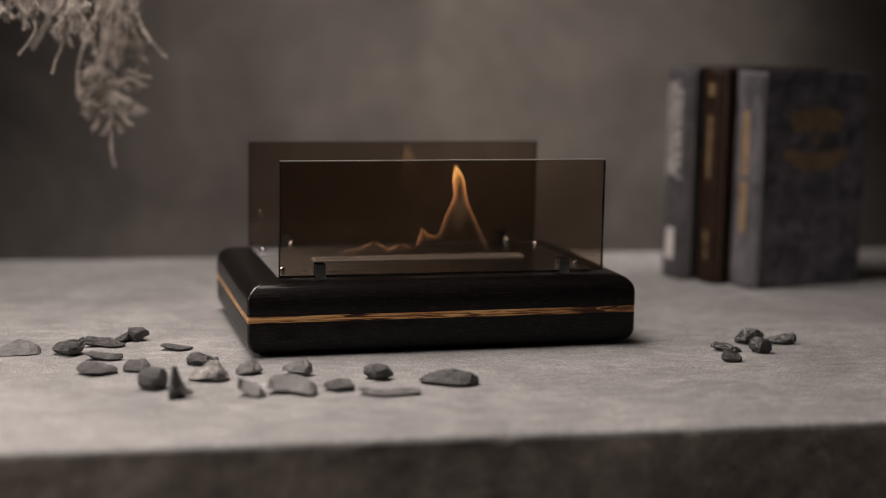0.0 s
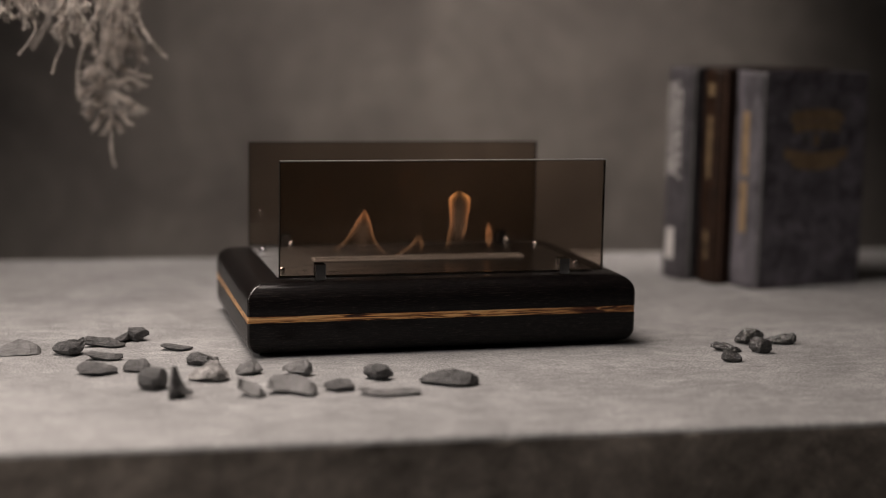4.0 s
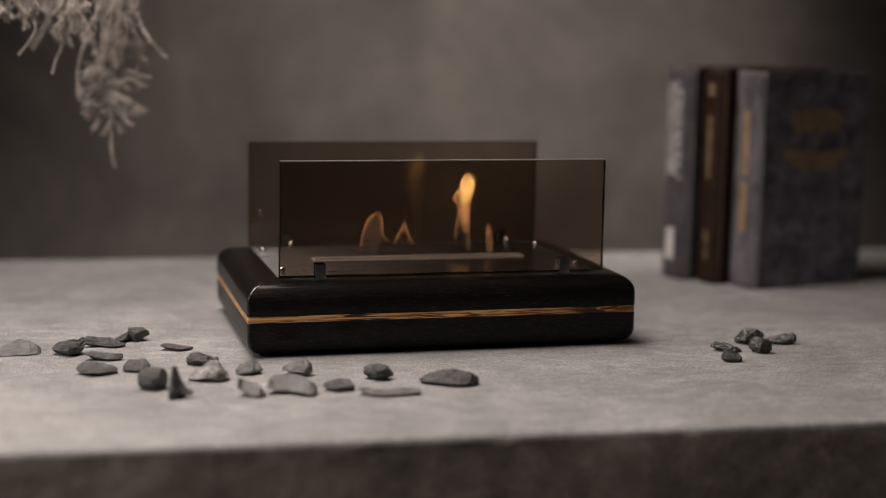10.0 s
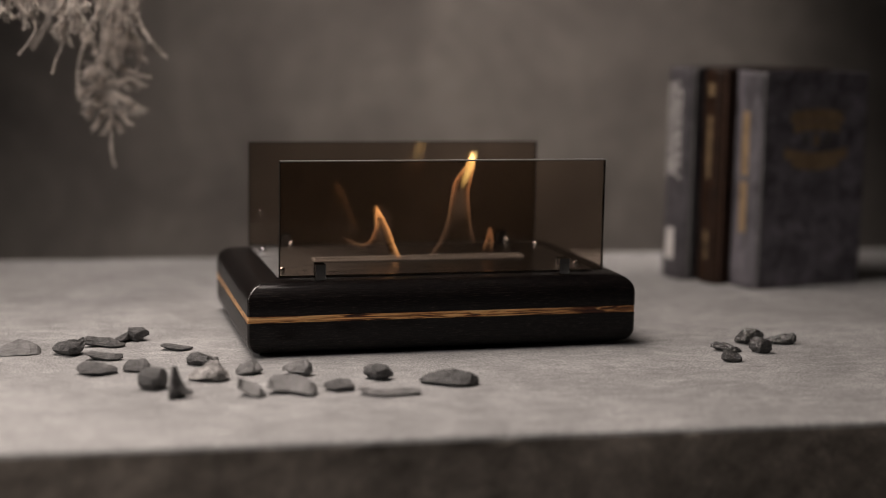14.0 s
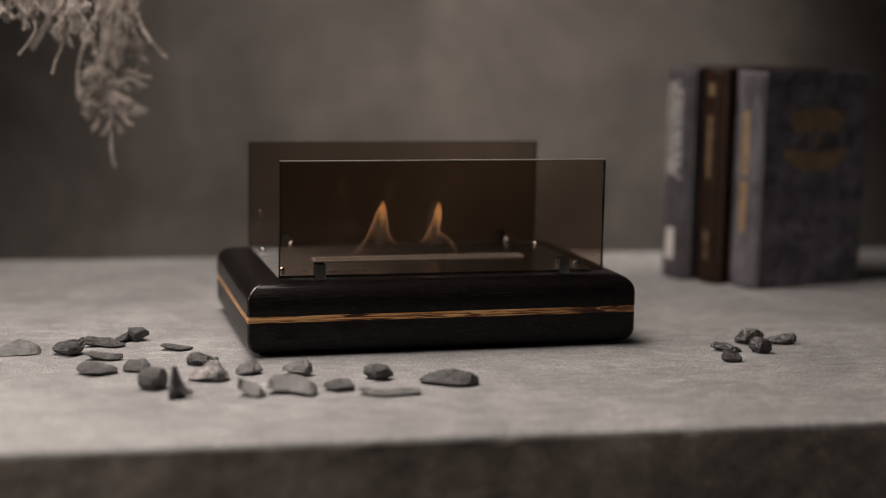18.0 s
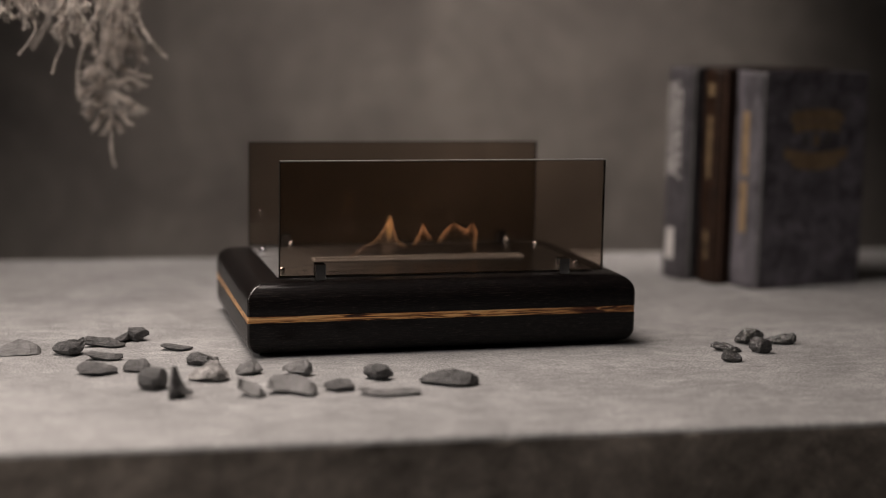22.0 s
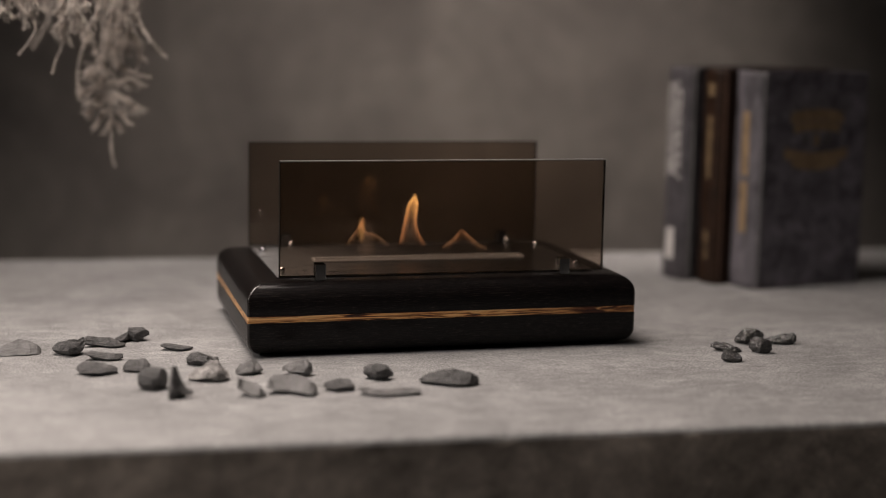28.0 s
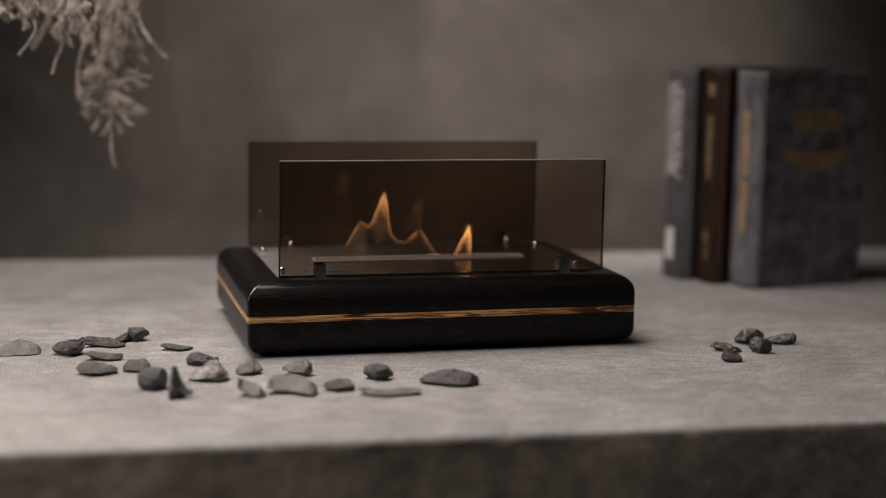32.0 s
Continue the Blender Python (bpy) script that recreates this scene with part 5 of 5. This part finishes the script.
shaped(25.0, (31, 28, 0, 0, (27, 19, 21, 10), (33, 20, 37, 17)), (60, 71, .4, 0, (56, 52, 51, 32, 44, 21, 37, 17), (63, 54, 66, 34, 67, 13, 72, 1)), (99, 31, 0, 0, (98, 18, 95, 7, 88, 0), (102, 23, 107, 16)), (127, 39, 0, 0, (122, 27, 115, 15), (128, 31, 126, 16, 133, 3)), (165, 8, 0, 0, (158, 5, 153, 2), (174, 9, 175, 7)))
shaped(25.5, (37, 34, 0, 0, (32, 26, 27, 12), (44, 29, 51, 32)), (62, 36, 0, 0, (55, 33), (68, 27, 70, 14)), (86, 11, 0, 0, (82, 9), (91, 8)), (118, 50, .6, 0, (116, 39, 120, 26, 109, 10), (123, 37, 127, 20, 139, 8)))
shaped(27.5, (68, 109, .9, 0, (62, 95, 51, 73, 58, 54, 53, 32, 34, 7), (74, 92, 66, 73, 60, 57, 62, 32, 70, 16)), (86, 11, 0, 0, (76, 14), (96, 11)), (101, 17, 0, 0, (100, 4), (103, 8)), (134, 43, 0, 0, (129, 31, 125, 12), (140, 31, 146, 10)), (174, 21, 0, 0, (170, 11), (179, 14)))
shaped(28.0, (42, 38, 0, 0, (37, 29, 27, 14), (43, 26, 55, 22, 68, 11)), (91, 59, .4, 0, (85, 50, 81, 31, 77, 15), (94, 50, 92, 31, 101, 12)), (136, 27, 0, 0, (129, 17, 117, 9), (146, 18, 156, 10, 162, 9)))
shaped(28.5, (28, 30, 0, 0, (24, 22, 20, 12), (32, 20, 32, 12)), (58, 53, .3, -1, (61, 42, 62, 26, 58, 9), (67, 42, 80, 35)), (92, 37, 0, 0, (85, 35, 91, 19), (95, 28, 95, 19)), (101, 22, 0, 0, (97, 21), (108, 14)), (145, 39, 0, 0, (140, 28, 136, 10), (152, 26, 165, 16)))
shaped(29.0, (77, 126, 1, 0, (72, 121, 72, 106, 65, 86, 61, 58, 51, 24, 38, 8, 27, 4), (84, 119, 83, 103, 75, 80, 72, 58, 73, 33, 83, 5)), (144, 122, .9, 0, (145, 108, 143, 89, 135, 63, 128, 25, 115, 3), (149, 110, 147, 85, 143, 57, 148, 32, 156, 5)))
shaped(29.5, (54, 88, .4, 0, (50, 70, 49, 45, 42, 23, 24, 8), (57, 67, 60, 35, 72, 22, 74, 7)), (140, 58, .5, 0, (134, 37, 129, 21, 115, 6), (144, 40, 146, 5)))
shaped(30.0, (49, 48, 0, 0, (41, 35, 25, 23, 16, 12), (55, 36, 55, 36)), (67, 66, .5, 1, (60, 54, 55, 36), (71, 52, 76, 32, 88, 11, 106, 0)), (139, 47, 0, 0, (134, 28, 129, 6), (143, 31, 147, 10)))
shaped(30.5, (22, 15, 0, 0, (16, 10), (31, 14, 35, 16)), (58, 55, 0, 0, (51, 42, 45, 23, 35, 16), (63, 42, 69, 19)), (87, 79, 1, 0, (79, 60, 76, 38, 70, 19), (90, 60, 95, 35, 103, 6)), (134, 53, .6, 0, (132, 41, 137, 25, 134, 7), (141, 40, 145, 24)), (182, 12, 0, 0, (178, 2), (185, 10)))
shaped(31.0, (63, 64, 0, 0, (55, 51, 47, 32, 38, 17, 25, 15, 17, 7), (68, 52, 71, 32, 82, 31, 91, 16, 98, 2)), (150, 76, 1, 0, (137, 76, 129, 65, 129, 44, 128, 21, 126, 6), (146, 66, 138, 57, 137, 36, 144, 17, 152, 3)))
shaped(31.5, (67, 65, .2, 0, (61, 50, 53, 31, 31, 19, 22, 10), (72, 50, 73, 28, 89, 16, 113, 13)), (112, 13, 0, 0, (102, 13), (120, 6)), (147, 31, .5, 0, (143, 20, 146, 7), (151, 17, 148, 4)))
shaped(32.0, (40, 36, 0, 0, (33, 25, 24, 10), (44, 32, 48, 32)), (62, 61, 0, 0, (57, 51, 51, 36, 48, 32), (65, 49, 68, 26, 76, 16, 84, 16)), (96, 28, 0, 0, (89, 21, 84, 16), (102, 19, 112, 4, 119, 0)), (144, 29, .5, 0, (139, 19, 130, 2), (146, 19, 146, 4)))


def lanes_of(tongues):
    """Each tongue to a lane, in order, the nearest ones."""
    homes = [15 + 34 * k for k in range(LANES)]
    ts = sorted(tongues)[:LANES]
    best = min(itertools.combinations(range(LANES), len(ts)), key=lambda c: sum(abs(homes[i] - q[0]) ** 1.5 for i, q in zip(c, ts)))
    out = [None] * LANES
    for i, q in zip(best, ts):
        out[i] = q
    return out


def even(pts, n=24):
    """n points at even lengths along a line."""
    total = sum(math.hypot(b[0] - a[0], b[1] - a[1]) for a, b in zip(pts, pts[1:]))
    out = [along(pts, 0.9999 * total * k / (n - 1)) or pts[-1] for k in range(n)]
    return [(p[0], p[1]) for p in out]


def between(a, b, f):
    """A tongue on its way from a to b; one that has no partner sinks or rises."""
    if a and b:
        sides = [[(p[0] + (q[0] - p[0]) * f, p[1] + (q[1] - p[1]) * f) for p, q in zip(even(a[k]), even(b[k]))] for k in (4, 5)]
        return (a[0] + (b[0] - a[0]) * f, a[1] + (b[1] - a[1]) * f, a[2] + (b[2] - a[2]) * f, a[3] if f < 0.5 else b[3], *sides)
    q = a or b
    low = 1 - (f if a else 1 - f)
    return (q[0], q[1] * low, 0, 0, *[[(px, pz * low) for px, pz in q[k]] for k in (4, 5)])


# tongues for the unseen stretches, taken from other moments of the same fire
UNSEEN = {4.0: 12.5, 4.5: 17.5, 5.0: 10.5, 15.0: 23.0, 15.5: 3.0, 16.0: 28.5, 26.0: 18.5, 26.5: 11.0, 27.0: 8.5}


def flicker_rows():
    """The tongues at every quarter of a second."""
    seen = {t: lanes_of(q) for t, q in BURNS}
    for t, other in UNSEEN.items():
        seen[t] = seen[other]
    rows = []
    for k in range(129):
        t = k * 0.25
        if t not in seen:
            seen_before, seen_after = seen[t - 0.25], seen[t + 0.25]
            rows.append((t, [between(a, b, 0.5) if a or b else None for a, b in zip(seen_before, seen_after)]))
        else:
            rows.append((t, seen[t]))
    return rows


def along(pts, s):
    """Place and lean at the length s down a line, in millimetres and degrees; None past its end."""
    for (x0, z0), (x1, z1) in zip(pts, pts[1:]):
        d = math.hypot(x1 - x0, z1 - z0)
        if s <= d:
            f = s / d if d else 0
            return x0 + (x1 - x0) * f, z0 + (z1 - z0) * f, math.degrees(math.atan2(x0 - x1, z0 - z1))
        s -= d
    return None


def chord(pts, s):
    """Place and lean of a short chord round the length s."""
    a, m, b = along(pts, max(s - 5.0, 0.0)), along(pts, s), along(pts, s + 5.0)
    if not m:
        return None
    b = b or m
    return 0.25 * (a[0] + 2 * m[0] + b[0]), 0.25 * (a[1] + 2 * m[1] + b[1]), math.degrees(math.atan2(a[0] - b[0], a[1] - b[1]))


def level(pts, z):
    """Where a side first comes down to the height z."""
    for (x0, z0), (x1, z1) in zip(pts, pts[1:]):
        if z0 >= z >= z1 and z0 > z1:
            return x0 + (x1 - x0) * (z0 - z) / (z0 - z1)
    return pts[-1][0]


def middle(q, z):
    return 0.5 * (level(q[4], z) + level(q[5], z))


def quick(rows):
    """A piece that flares up or dies does so within a tenth of a second; below the burner it is out of sight."""
    out = rows[:1]
    for (t0, m0), (t1, m1) in zip(rows, rows[1:]):
        z0, z1 = m0.translation.z, m1.translation.z
        hidden = -0.035
        if t1 - t0 > 0.2 and z0 > hidden >= z1:
            out.append((t0 + 0.1, pose(m0.translation.x, m0.translation.y, z1, *[math.degrees(a) for a in m0.to_euler()])))
        elif t1 - t0 > 0.2 and z1 > hidden >= z0:
            out.append((t1 - 0.1, pose(m1.translation.x, m1.translation.y, z0, *[math.degrees(a) for a in m1.to_euler()])))
        out.append((t1, m1))
    return out


def motions():
    rows = flicker_rows()
    for lane, made in enumerate(FIRE):
        keys = [[] for _ in made]
        leans = [0.0] * len(made)
        for t, lanes in rows:
            q = lanes[lane]
            rest_x = min(max(q[0] if q else 15 + 34 * lane, 12), 182)
            for k, (ob, dy) in enumerate(made):
                at = None
                if q:
                    x, h, g, lit, left, right = q
                    first = 0 if g > 0.3 else 2 if h > 58 else 3 if g > 0 else 5 if h > 42 else 6 if h > 26 else 8
                    if k == 0:
                        if (first < 3 or h > 36) and level(right, h - 13) - level(left, h - 13) < 12.5:
                            at = (0.6 * x + 0.4 * middle(q, h - 12), h - 10.5, 0)
                    elif k in (1, 2, 3):
                        drop = (16, 15, 34)[k - 1]
                        broad = level(right, h - 13) - level(left, h - 13) > 9.5
                        if (g >= 0.55 and not broad, g >= 0.85 and broad, g >= 0.85 and level(right, h - 33) - level(left, h - 33) < 15)[k - 1] and h > (38, 38, 62)[k - 1]:
                            up, low = middle(q, h - drop + 9), middle(q, h - drop - 9)
                            at = (middle(q, h - drop), h - drop, math.degrees(math.atan2(up - low, 18)))
                    elif k == 4:
                        if h > 34:
                            at = (middle(q, 0.5 * h), min(h - 21, 0.5 * h + 4), 0)
                    else:
                        n = k - 5
                        if n < 2 * SIDE:
                            side, j, sgn = (left, n - first, 1) if n < SIDE else (right, n - SIDE - first, -1)
                        else:
                            n -= 2 * SIDE
                            side, j, sgn = (left, n, 1) if n < EDGE else (right, n - EDGE, -1)
                            if lit != -sgn:
                                j = -1
                        if j >= 0:
                            at = chord(side, (7.2 if level(right, h - 10) - level(left, h - 10) > 10 else 5.2) + 1000 * SPACING * j)
                            if at and at[1] < 1.5:
                                at = None
                            if at:
                                # the skin lies just inside the outline
                                c, s = math.cos(math.radians(at[2])), math.sin(math.radians(at[2]))
                                deep = sgn * (1000 * WISP_WIDE - 1.0)
                                at = (at[0] + deep * c, at[1] - deep * s, at[2])
                lean = at[2] if at else leans[k] if abs(leans[k]) < 40 else 0.0
                last = leans[k]
                lean -= 360 * round((lean - last) / 360)
                if at:
                    m = pose(0.001 * at[0], dy, 0.001 * at[1], 0, lean, 0)
                else:
                    m = pose(0.001 * rest_x, dy, -0.036, 0, lean, 0)
                if abs(lean - last) > 80 and keys[k]:
                    for f in (0.34, 0.67):
                        a, b = keys[k][-1][1].translation, m.translation
                        turn_at = a.lerp(b, f)
                        keys[k].append((t - 0.25 + 0.25 * f, pose(*turn_at, 0, last + (lean - last) * f, 0)))
                leans[k] = lean
                keys[k].append((t, m))
        for (ob, dy), r in zip(made, keys):
            walk(ob, quick(r))
    low = pose(0.20, FIRE_Y, 0.030)
    up1, up2 = pose(0.2100, FIRE_Y, 0.1500, 0, -62, 0), pose(0.2480, FIRE_Y, 0.1385, 0, -55, 0)
    walk(PUFF, [(0.0, low), (22.2, low), (22.5, up1), (22.7, low), (23.7, low), (24.0, up2), (24.2, low), (32.0, low)])


motions()
